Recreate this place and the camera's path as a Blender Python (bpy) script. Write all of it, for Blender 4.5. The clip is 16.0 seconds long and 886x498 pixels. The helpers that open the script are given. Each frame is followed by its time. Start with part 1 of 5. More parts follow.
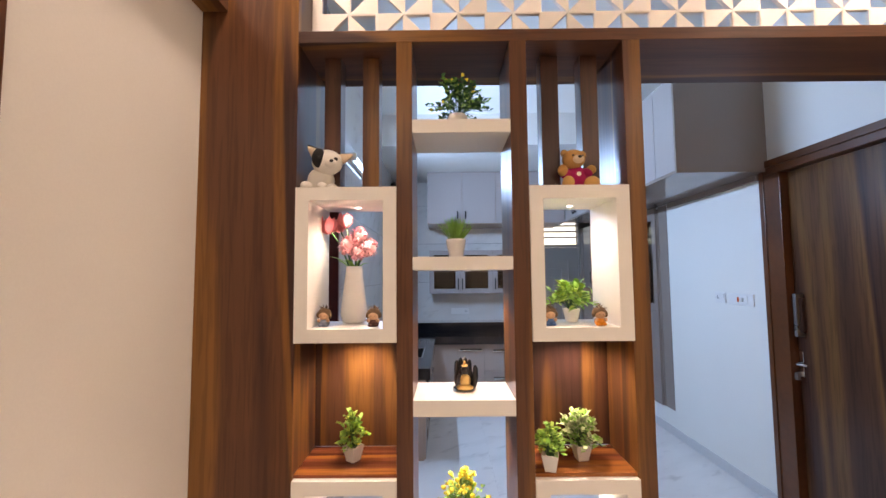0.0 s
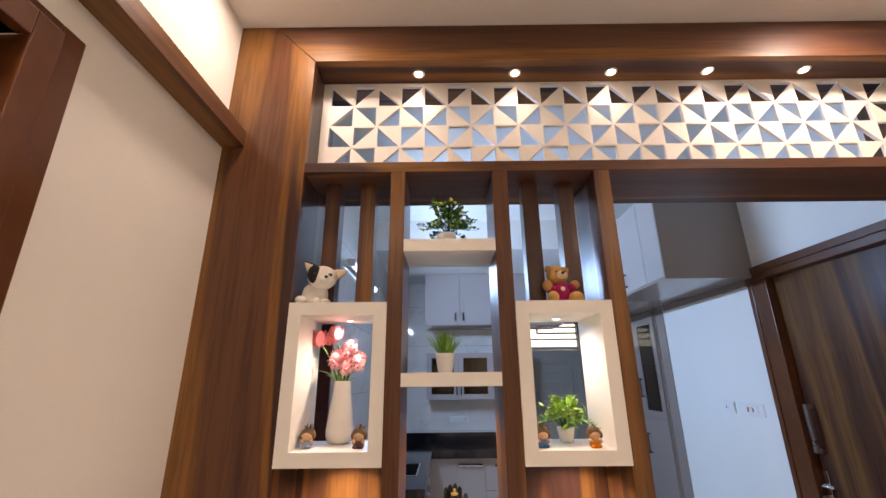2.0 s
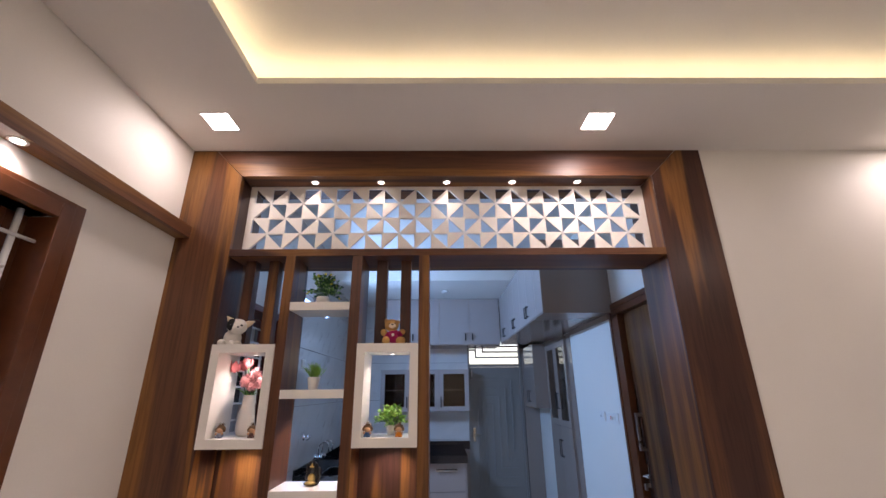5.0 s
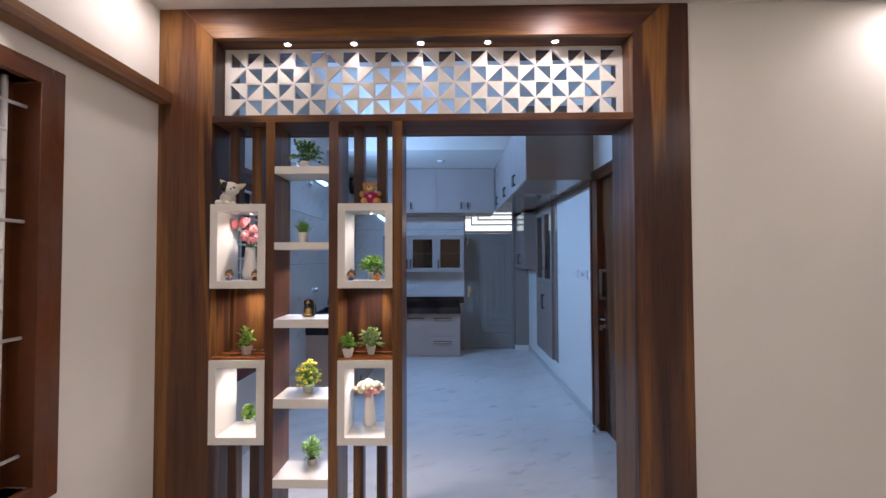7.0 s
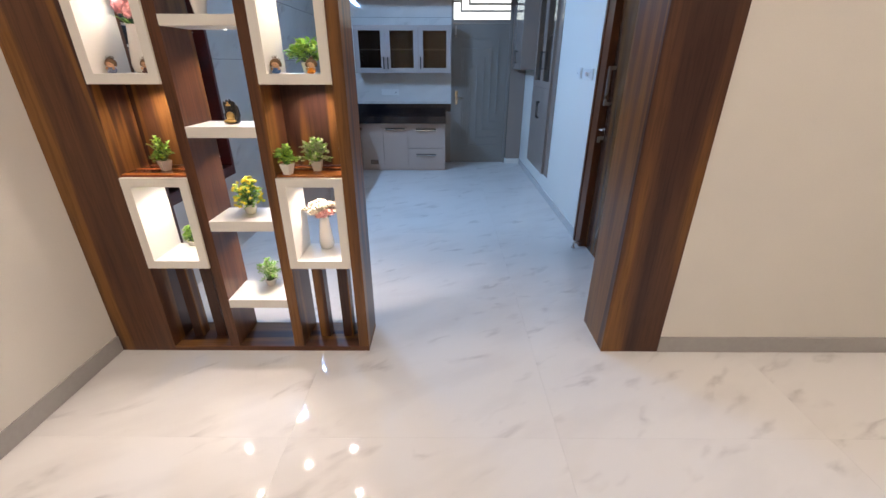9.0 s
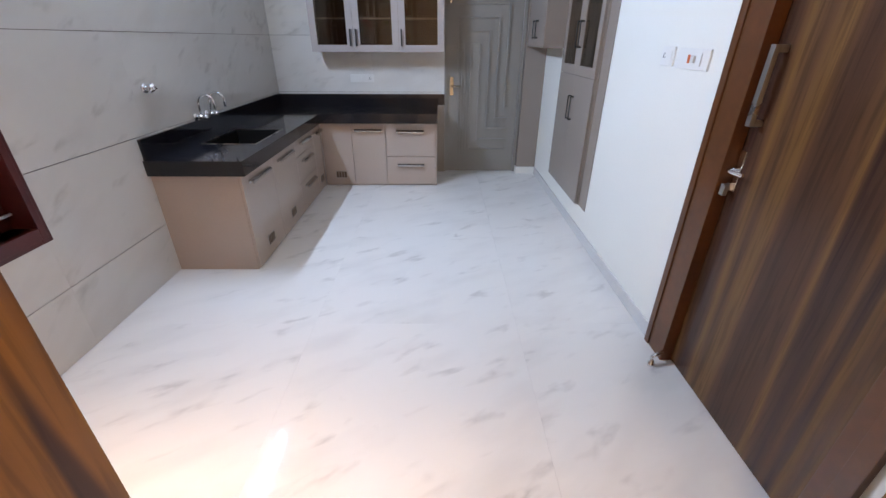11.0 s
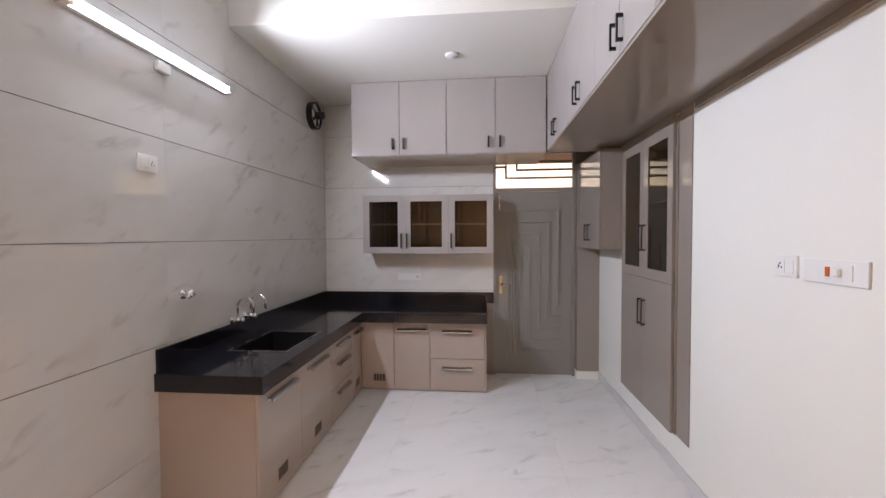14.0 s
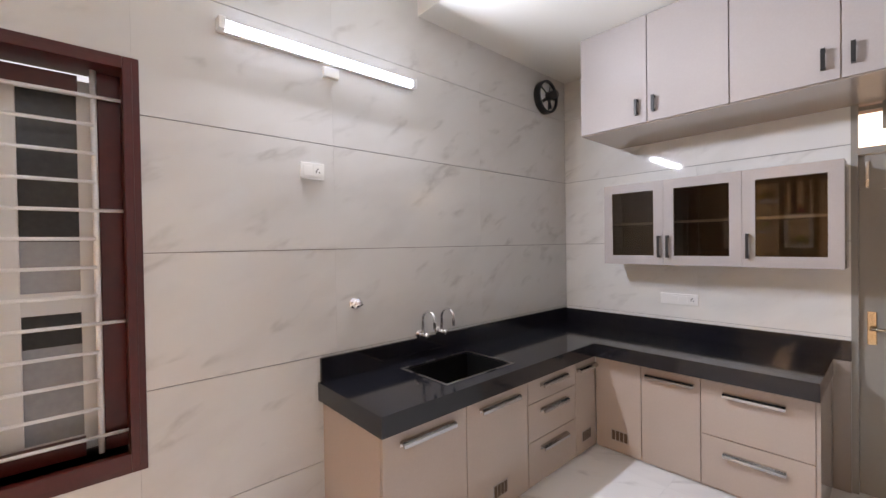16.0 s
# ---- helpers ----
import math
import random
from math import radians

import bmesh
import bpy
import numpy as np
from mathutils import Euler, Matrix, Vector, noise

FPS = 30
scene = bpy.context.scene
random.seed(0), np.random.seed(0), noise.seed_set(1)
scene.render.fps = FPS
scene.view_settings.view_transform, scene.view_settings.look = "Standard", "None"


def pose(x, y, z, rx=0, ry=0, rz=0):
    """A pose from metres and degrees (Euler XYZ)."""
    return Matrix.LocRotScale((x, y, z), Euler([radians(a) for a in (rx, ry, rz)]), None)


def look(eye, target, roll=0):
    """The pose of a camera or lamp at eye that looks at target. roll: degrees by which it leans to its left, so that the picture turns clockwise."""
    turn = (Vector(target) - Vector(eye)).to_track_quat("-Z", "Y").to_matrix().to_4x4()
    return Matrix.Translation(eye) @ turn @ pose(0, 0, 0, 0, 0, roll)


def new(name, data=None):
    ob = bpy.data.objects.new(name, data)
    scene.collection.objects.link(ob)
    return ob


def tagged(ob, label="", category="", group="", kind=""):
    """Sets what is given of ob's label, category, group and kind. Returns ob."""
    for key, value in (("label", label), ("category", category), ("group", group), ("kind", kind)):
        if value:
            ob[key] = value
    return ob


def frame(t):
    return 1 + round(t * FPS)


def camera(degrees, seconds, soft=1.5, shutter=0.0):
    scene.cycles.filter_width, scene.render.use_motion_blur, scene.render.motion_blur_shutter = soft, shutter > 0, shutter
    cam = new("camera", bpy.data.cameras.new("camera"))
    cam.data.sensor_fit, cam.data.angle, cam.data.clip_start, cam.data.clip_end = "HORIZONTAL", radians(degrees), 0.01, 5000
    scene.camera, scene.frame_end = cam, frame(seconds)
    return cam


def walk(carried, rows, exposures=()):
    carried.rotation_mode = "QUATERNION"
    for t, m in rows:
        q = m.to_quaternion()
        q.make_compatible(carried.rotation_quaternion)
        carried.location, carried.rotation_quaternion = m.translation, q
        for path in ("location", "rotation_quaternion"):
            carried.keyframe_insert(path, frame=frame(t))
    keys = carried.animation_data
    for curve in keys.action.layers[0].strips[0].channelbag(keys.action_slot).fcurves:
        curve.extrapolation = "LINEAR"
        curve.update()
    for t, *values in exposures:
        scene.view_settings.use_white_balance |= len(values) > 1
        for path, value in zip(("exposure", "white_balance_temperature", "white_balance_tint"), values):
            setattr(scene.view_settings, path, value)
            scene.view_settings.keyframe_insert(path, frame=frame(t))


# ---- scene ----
cam = camera(94.9, 16.0)
PATH = [
    (0, (0.253, 0.132, 1.635), (0.243, 2.128, 1.769), -0.5),
    (0.5, (0.261, 0.125, 1.644), (0.264, 2.106, 1.921), -0.6),
    (1, (0.271, 0.114, 1.657), (0.27, 2.074, 2.054), -0.6),
    (1.5, (0.283, 0.097, 1.676), (0.274, 2.034, 2.172), -0.6),
    (2, (0.292, 0.08, 1.683), (0.284, 1.987, 2.284), -0.5),
    (2.5, (0.304, 0.038, 1.691), (0.297, 1.923, 2.36), -0.5),
    (3, (0.306, -0.066, 1.677), (0.31, 1.804, 2.386), -0.5),
    (3.5, (0.394, -0.244, 1.681), (0.406, 1.621, 2.404), -0.6),
    (4, (0.548, -0.435, 1.684), (0.577, 1.432, 2.4), -0.7),
    (4.2, (0.638, -0.505, 1.687), (0.669, 1.363, 2.4), -0.6),
    (6.5, (1.179, -0.944, 1.649), (1.167, 1.036, 1.932), -0.3),
    (7, (1.166, -0.928, 1.594), (1.136, 1.071, 1.646), -0.2),
    (7.5, (1.167, -0.894, 1.565), (1.122, 1.094, 1.351), -0.2),
    (8, (1.169, -0.894, 1.532), (1.138, 1.056, 1.085), -0.3),
    (8.5, (1.235, -0.792, 1.531), (1.211, 1.091, 0.857), -0.4),
    (8.7, (1.275, -0.687, 1.523), (1.262, 1.168, 0.777), -0.1),
    (10.8, (1.407, 1.119, 1.499), (1.427, 2.866, 0.526), 0.2),
    (11, (1.39, 1.258, 1.513), (1.4, 3.035, 0.595), 0.2),
    (11.5, (1.348, 1.502, 1.535), (1.329, 3.358, 0.788), -0.0),
    (12, (1.295, 1.67, 1.562), (1.257, 3.596, 1.022), -0.1),
    (12.5, (1.258, 1.724, 1.569), (1.203, 3.694, 1.227), -0.2),
    (13, (1.261, 1.723, 1.57), (1.189, 3.712, 1.374), -0.2),
    (13.5, (1.272, 1.718, 1.569), (1.167, 3.712, 1.465), -0.3),
    (14, (1.295, 1.755, 1.57), (1.107, 3.745, 1.507), -0.3),
    (14.5, (1.327, 1.936, 1.561), (0.951, 3.899, 1.52), -0.4),
    (15, (1.408, 2.217, 1.582), (0.738, 4.102, 1.551), -0.5),
    (15.5, (1.559, 2.531, 1.582), (0.493, 4.223, 1.556), -0.7),
    (16, (1.616, 2.862, 1.565), (0.126, 4.196, 1.541), -0.9),
]
walk(cam, [(t, look(eye, target, roll)) for t, eye, target, roll in PATH],
     exposures=[(0.0, 0.94, 7550, 24), (3.0, 0.67, 7200, 24), (4.0, 0.52, 6750, 24), (6.5, 0.27, 6050, 21), (7.5, 0.62, 6000, 17), (8.7, 0.74, 6350, 15),
                (10.8, 1.47, 8900, 25), (12.0, 1.47, 10900, 33), (13.0, 1.36, 12000, 36), (14.5, 1.29, 12500, 35), (15.0, 1.29, 12500, 35), (16.0, 1.77, 12900, 34)])

# ---- world, sun and exposure ----
world = bpy.data.worlds.new("sky")
scene.world = world
world.use_nodes = True
wn = world.node_tree
sky = wn.nodes.new("ShaderNodeTexSky")
sky.sky_type = "NISHITA"
sky.sun_disc = False
sky.sun_elevation, sky.sun_rotation = radians(35), radians(20)
wn.links.new(sky.outputs[0], wn.nodes["Background"].inputs[0])
wn.nodes["Background"].inputs[1].default_value = 0.10
sun = new("sun", bpy.data.lights.new("sun", "SUN"))
sun.data.energy, sun.data.angle, sun.data.color = 1.0, radians(12), (1.0, 0.95, 0.88)
sun.rotation_euler = (radians(55), 0, radians(160))


# ---- materials ----
def material(name, colour, rough=0.5, metal=0.0, coat=0.0, vary=0.06, grain=40.0, bump=0.03, spread=3.0):
    """A surface with a broad and a fine variation of colour and a slight relief."""
    m = bpy.data.materials.new(name)
    m.use_nodes = True
    n, l = m.node_tree.nodes, m.node_tree.links
    b = n["Principled BSDF"]
    b.inputs["Metallic"].default_value = metal
    b.inputs["Coat Weight"].default_value = coat
    b.inputs["Coat Roughness"].default_value = 0.06
    tc = n.new("ShaderNodeTexCoord")
    broad, fine = n.new("ShaderNodeTexNoise"), n.new("ShaderNodeTexNoise")
    broad.inputs["Scale"].default_value, fine.inputs["Scale"].default_value = spread, grain
    fine.inputs["Detail"].default_value = 4
    for t in (broad, fine):
        l.new(tc.outputs["Object"], t.inputs["Vector"])
    add = n.new("ShaderNodeMath")
    add.operation = "ADD"
    l.new(broad.outputs[0], add.inputs[0])
    l.new(fine.outputs[0], add.inputs[1])
    ramp = n.new("ShaderNodeMapRange")
    ramp.inputs["From Min"].default_value, ramp.inputs["From Max"].default_value = 0.6, 1.4
    ramp.inputs["To Min"].default_value, ramp.inputs["To Max"].default_value = 1 - vary, 1 + vary
    l.new(add.outputs[0], ramp.inputs["Value"])
    mul = n.new("ShaderNodeVectorMath")
    mul.operation = "SCALE"
    mul.inputs[0].default_value = colour
    l.new(ramp.outputs[0], mul.inputs["Scale"])
    l.new(mul.outputs[0], b.inputs["Base Color"])
    rr = n.new("ShaderNodeMapRange")
    rr.inputs["To Min"].default_value, rr.inputs["To Max"].default_value = rough * 0.85, min(1, rough * 1.15)
    l.new(broad.outputs[0], rr.inputs["Value"])
    l.new(rr.outputs[0], b.inputs["Roughness"])
    if bump:
        bp = n.new("ShaderNodeBump")
        bp.inputs["Strength"].default_value, bp.inputs["Distance"].default_value = bump, 0.002
        l.new(fine.outputs[0], bp.inputs["Height"])
        l.new(bp.outputs[0], b.inputs["Normal"])
    return m


def walnut(name, axis, dark=(0.055, 0.023, 0.016), mid=(0.112, 0.046, 0.022), light=(0.20, 0.088, 0.025), rough=0.3, seed=0.0, wide=1.0, bands=None):
    """Streaked laminate whose grain runs along the axis."""
    m = bpy.data.materials.new(name)
    m.use_nodes = True
    n, l = m.node_tree.nodes, m.node_tree.links
    b = n["Principled BSDF"]
    tc, mp = n.new("ShaderNodeTexCoord"), n.new("ShaderNodeMapping")
    info = n.new("ShaderNodeObjectInfo")
    off = n.new("ShaderNodeVectorMath")
    off.operation = "ADD"
    sc = n.new("ShaderNodeMath")
    sc.operation = "MULTIPLY"
    sc.inputs[1].default_value = 17.0
    l.new(info.outputs["Random"], sc.inputs[0])
    l.new(tc.outputs["Object"], off.inputs[0])
    l.new(sc.outputs[0], off.inputs[1])
    stretch = {"x": (0.26, 5.4, 5.4), "y": (5.4, 0.26, 5.4), "z": (5.4, 5.4, 0.26)}[axis]
    mp.inputs["Scale"].default_value = [s * wide for s in stretch]
    mp.inputs["Location"].default_value = (seed, seed * 1.7, seed * 0.6)
    l.new(off.outputs[0], mp.inputs["Vector"])
    big, fine = n.new("ShaderNodeTexNoise"), n.new("ShaderNodeTexNoise")
    big.inputs["Scale"].default_value, big.inputs["Detail"].default_value, big.inputs["Distortion"].default_value = 1.0, 2.5, 0.25
    fine.inputs["Scale"].default_value, fine.inputs["Detail"].default_value, fine.inputs["Distortion"].default_value = 7.0, 6.0, 0.3
    l.new(mp.outputs[0], big.inputs["Vector"])
    l.new(mp.outputs[0], fine.inputs["Vector"])
    ramp = n.new("ShaderNodeValToRGB")
    cr = ramp.color_ramp
    cr.elements[0].position, cr.elements[0].color = 0.26, (*dark, 1)
    cr.elements[1].position, cr.elements[1].color = 0.76, (*dark, 1)
    for p, c in bands or ((0.345, light), (0.375, light), (0.395, mid), (0.44, dark), (0.495, dark), (0.51, light), (0.545, light), (0.565, mid), (0.61, mid), (0.66, dark), (0.70, light)):
        cr.elements.new(p).color = (*c, 1)
    l.new(big.outputs[0], ramp.inputs[0])
    mr = n.new("ShaderNodeMapRange")
    mr.inputs["From Min"].default_value, mr.inputs["From Max"].default_value = 0.3, 0.7
    mr.inputs["To Min"].default_value, mr.inputs["To Max"].default_value = 0.88, 1.12
    l.new(fine.outputs[0], mr.inputs["Value"])
    mul = n.new("ShaderNodeVectorMath")
    mul.operation = "SCALE"
    l.new(ramp.outputs[0], mul.inputs[0])
    l.new(mr.outputs[0], mul.inputs["Scale"])
    l.new(mul.outputs[0], b.inputs["Base Color"])
    thread = n.new("ShaderNodeTexNoise")
    thread.inputs["Scale"].default_value, thread.inputs["Detail"].default_value, thread.inputs["Distortion"].default_value = 26.0, 3.0, 0.4
    l.new(mp.outputs[0], thread.inputs["Vector"])
    tr = n.new("ShaderNodeMapRange")
    tr.inputs["From Min"].default_value, tr.inputs["From Max"].default_value = 0.38, 0.52
    tr.inputs["To Min"].default_value, tr.inputs["To Max"].default_value = 0.80, 1.06
    l.new(thread.outputs[0], tr.inputs["Value"])
    mul2 = n.new("ShaderNodeVectorMath")
    mul2.operation = "SCALE"
    l.new(mul.outputs[0], mul2.inputs[0])
    l.new(tr.outputs[0], mul2.inputs["Scale"])
    l.new(mul2.outputs[0], b.inputs["Base Color"])
    b.inputs["Roughness"].default_value = rough
    b.inputs["Specular IOR Level"].default_value = 0.35
    bp = n.new("ShaderNodeBump")
    bp.inputs["Strength"].default_value, bp.inputs["Distance"].default_value = 0.08, 0.001
    l.new(fine.outputs[0], bp.inputs["Height"])
    l.new(bp.outputs[0], b.inputs["Normal"])
    return m


def marble(name, base, vein, rough, turn, stretch, amount=0.62):
    """Polished vitrified tile with short drifting grey veins; every tile differs."""
    m = bpy.data.materials.new(name)
    m.use_nodes = True
    n, l = m.node_tree.nodes, m.node_tree.links
    b = n["Principled BSDF"]
    tc, mp, info = n.new("ShaderNodeTexCoord"), n.new("ShaderNodeMapping"), n.new("ShaderNodeObjectInfo")
    sc, off = n.new("ShaderNodeMath"), n.new("ShaderNodeVectorMath")
    sc.operation, off.operation = "MULTIPLY", "ADD"
    sc.inputs[1].default_value = 23.0
    l.new(info.outputs["Random"], sc.inputs[0])
    l.new(tc.outputs["Object"], off.inputs[0])
    l.new(sc.outputs[0], off.inputs[1])
    rot = n.new("ShaderNodeMapping")
    rot.inputs["Rotation"].default_value = [radians(a) for a in turn]
    mp.inputs["Scale"].default_value = stretch
    l.new(off.outputs[0], rot.inputs["Vector"])
    l.new(rot.outputs[0], mp.inputs["Vector"])
    ridge, mask, cloud = n.new("ShaderNodeTexNoise"), n.new("ShaderNodeTexNoise"), n.new("ShaderNodeTexNoise")
    ridge.inputs["Scale"].default_value, ridge.inputs["Detail"].default_value, ridge.inputs["Distortion"].default_value = 1.3, 6.0, 0.25
    mask.inputs["Scale"].default_value, mask.inputs["Detail"].default_value = 2.3, 2.0
    cloud.inputs["Scale"].default_value, cloud.inputs["Detail"].default_value = 1.2, 3.0
    for t in (ridge, mask, cloud):
        l.new(mp.outputs[0], t.inputs["Vector"])
    d = n.new("ShaderNodeMath")
    d.operation = "SUBTRACT"
    d.inputs[1].default_value = 0.5
    l.new(ridge.outputs[0], d.inputs[0])
    a = n.new("ShaderNodeMath")
    a.operation = "ABSOLUTE"
    l.new(d.outputs[0], a.inputs[0])
    thin = n.new("ShaderNodeMapRange")
    thin.inputs["From Min"].default_value, thin.inputs["From Max"].default_value = 0.0, 0.06
    thin.inputs["To Min"].default_value, thin.inputs["To Max"].default_value = 1.0, 0.0
    l.new(a.outputs[0], thin.inputs["Value"])
    mk = n.new("ShaderNodeMapRange")
    mk.inputs["From Min"].default_value, mk.inputs["From Max"].default_value = 0.55, 0.70
    l.new(mask.outputs[0], mk.inputs["Value"])
    p = n.new("ShaderNodeMath")
    p.operation = "MULTIPLY"
    l.new(thin.outputs[0], p.inputs[0])
    l.new(mk.outputs[0], p.inputs[1])
    cm = n.new("ShaderNodeMapRange")
    cm.inputs["From Min"].default_value, cm.inputs["From Max"].default_value = 0.5, 0.8
    cm.inputs["To Max"].default_value = 0.22
    l.new(cloud.outputs[0], cm.inputs["Value"])
    s = n.new("ShaderNodeMath")
    s.operation = "MULTIPLY_ADD"
    s.inputs[1].default_value = amount
    l.new(p.outputs[0], s.inputs[0])
    l.new(cm.outputs[0], s.inputs[2])
    mix = n.new("ShaderNodeMix")
    mix.data_type = "RGBA"
    mix.inputs[6].default_value, mix.inputs[7].default_value = (*base, 1), (*vein, 1)
    l.new(s.outputs[0], mix.inputs[0])
    l.new(mix.outputs[2], b.inputs["Base Color"])
    b.inputs["Roughness"].default_value = rough
    return m


def glow(name, colour, strength):
    m = bpy.data.materials.new(name)
    m.use_nodes = True
    b = m.node_tree.nodes["Principled BSDF"]
    b.inputs["Base Color"].default_value = (*[min(1, c) * 0.8 for c in colour], 1)
    b.inputs["Emission Color"].default_value = (*colour, 1)
    b.inputs["Emission Strength"].default_value = strength
    return m


def clear_glass(name, tint, rough=0.02):
    m = bpy.data.materials.new(name)
    m.use_nodes = True
    b = m.node_tree.nodes["Principled BSDF"]
    b.inputs["Base Color"].default_value = (*tint, 1)
    b.inputs["Transmission Weight"].default_value = 1.0
    b.inputs["Roughness"].default_value = rough
    b.inputs["IOR"].default_value = 1.45
    return m


WARM = (1.0, 0.87, 0.77)
M = {}
M["wood_z"], M["wood_x"], M["wood_y"] = walnut("walnut_upright", "z", wide=0.62), walnut("walnut_level", "x", rough=0.42, wide=0.62), walnut("walnut_deep", "y", rough=0.38, wide=0.62)
M["wood_shelf"] = walnut("walnut_shelf_red", "x", (0.12, 0.035, 0.018), (0.22, 0.065, 0.028), (0.34, 0.12, 0.03), 0.25)
VENEER = (0.050, 0.021, 0.015), (0.090, 0.038, 0.020), (0.175, 0.078, 0.027)
M["door_wood"] = walnut("door_veneer", "z", *VENEER, 0.25, 4.0, 0.5, ((0.38, VENEER[1]), (0.44, VENEER[2]), (0.47, VENEER[1]), (0.51, VENEER[0]), (0.57, VENEER[1]), (0.61, VENEER[2]), (0.66, VENEER[1])))
M["frame_wood"] = material("polished_red_brown_teak", (0.115, 0.036, 0.011), 0.3, vary=0.25, grain=25)
M["frame_dark"] = material("dark_maroon_teak", (0.080, 0.010, 0.008), 0.3, vary=0.25, grain=25)
M["cream"] = material("cream_wall_paint", (0.75, 0.72, 0.66), 0.6, vary=0.03, grain=180, bump=0.05)
M["kwhite"] = material("white_wall_paint", (0.80, 0.785, 0.73), 0.5, vary=0.025, grain=180, bump=0.06, spread=1.2)
M["ceiling"] = material("ceiling_paint", (0.70, 0.67, 0.62), 0.7, vary=0.02, grain=120)
M["white_lam"] = material("white_laminate", (0.80, 0.77, 0.70), 0.35, vary=0.015, grain=60, bump=0.01)
M["jali"] = material("painted_white_board", (0.80, 0.76, 0.69), 0.45, vary=0.02)
M["floor"] = marble("polished_floor_tile", (0.78, 0.77, 0.75), (0.40, 0.38, 0.37), 0.055, (0, 0, -30), (1.5, 3.9, 3.9), 0.45)
# Same tile twice, its light in the base: dimmer side wall, brighter back.
M["wall_tile_dim"] = marble("polished_wall_tile_dim", (0.62, 0.60, 0.57), (0.33, 0.30, 0.27), 0.05, (-27, 0, 0), (3.9, 1.5, 3.9), 0.46)
M["wall_tile_lit"] = marble("polished_wall_tile_lit", (0.74, 0.72, 0.68), (0.36, 0.33, 0.29), 0.04, (0, 27, 0), (1.5, 3.9, 3.9), 0.42)
M["grout"] = material("grey_grout", (0.22, 0.20, 0.18), 0.9)
M["skirting"] = material("grey_skirting_tile", (0.40, 0.385, 0.37), 0.15, vary=0.06)
M["skirting_pale"] = material("pale_skirting_tile", (0.62, 0.61, 0.60), 0.12, vary=0.05)
M["granite"] = material("black_granite", (0.010, 0.010, 0.013), 0.09, vary=0.4, grain=300, bump=0.0)
M["sink"] = material("black_quartz_sink", (0.006, 0.006, 0.006), 0.35, vary=0.2)
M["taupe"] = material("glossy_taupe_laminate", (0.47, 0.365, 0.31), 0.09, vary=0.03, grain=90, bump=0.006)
# Shade is in the colour: taupe darkened for soffit, tall units and side panels.
M["taupe_shaded"] = material("glossy_taupe_laminate_shaded", (0.30, 0.24, 0.205), 0.09, vary=0.03, grain=90, bump=0.006)
M["grey_lam"] = material("glossy_grey_beige_laminate", (0.40, 0.35, 0.33), 0.10, vary=0.03, grain=90, bump=0.006)
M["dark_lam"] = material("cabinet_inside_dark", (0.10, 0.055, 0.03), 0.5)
M["door_grey"] = material("grey_beige_enamel", (0.27, 0.25, 0.225), 0.3, vary=0.03)
M["chrome"] = material("chrome", (0.85, 0.85, 0.86), 0.1, 1.0, vary=0.02, bump=0)
M["pull"] = material("satin_steel_pull", (0.50, 0.49, 0.48), 0.22, 1.0, vary=0.05)
M["steel"] = material("brushed_steel", (0.50, 0.48, 0.46), 0.28, 1.0, vary=0.05, grain=90)
M["brass"] = material("dull_brass", (0.55, 0.47, 0.36), 0.25, 1.0, vary=0.05)
M["black"] = material("black_metal", (0.02, 0.02, 0.02), 0.35, 0.3)
M["plastic"] = material("white_plastic", (0.78, 0.77, 0.74), 0.3, vary=0.01)
M["red"] = material("red_rocker", (0.75, 0.13, 0.03), 0.3)
M["grill"] = material("white_painted_steel", (0.84, 0.84, 0.82), 0.4)
M["led"] = glow("led_panel_glow", (1.0, 0.92, 0.84), 14.0)
M["spot"] = glow("spot_glow", (1.0, 0.92, 0.84), 11.0)
M["cove"] = glow("cove_strip_glow", (1.0, 0.84, 0.50), 8.5)
M["tube"] = glow("tube_glow", (0.33, 0.59, 1.0), 4.5)
M["glass"] = clear_glass("window_glass", (0.9, 0.95, 0.95))
M["smoke"] = clear_glass("smoked_glass", (0.55, 0.45, 0.35))
M["tint"] = material("dark_tinted_pane", (0.055, 0.058, 0.06), 0.15, vary=0.2)
M["upvc"] = material("white_upvc", (0.74, 0.74, 0.72), 0.3, vary=0.02)
M["frosted"] = material("frosted_grey_pane", (0.33, 0.34, 0.35), 0.35, vary=0.12)
M["ceramic"] = material("white_ceramic", (0.80, 0.77, 0.72), 0.25, vary=0.02)


# ---- builders ----
def quad_box(bm, x0, x1, y0, y1, z0, z1):
    v = [bm.verts.new((x, y, z)) for z in (z0, z1) for y in (y0, y1) for x in (x0, x1)]
    for f in ((0, 2, 3, 1), (4, 5, 7, 6), (0, 1, 5, 4), (2, 6, 7, 3), (0, 4, 6, 2), (1, 3, 7, 5)):
        bm.faces.new([v[i] for i in f])
    return v


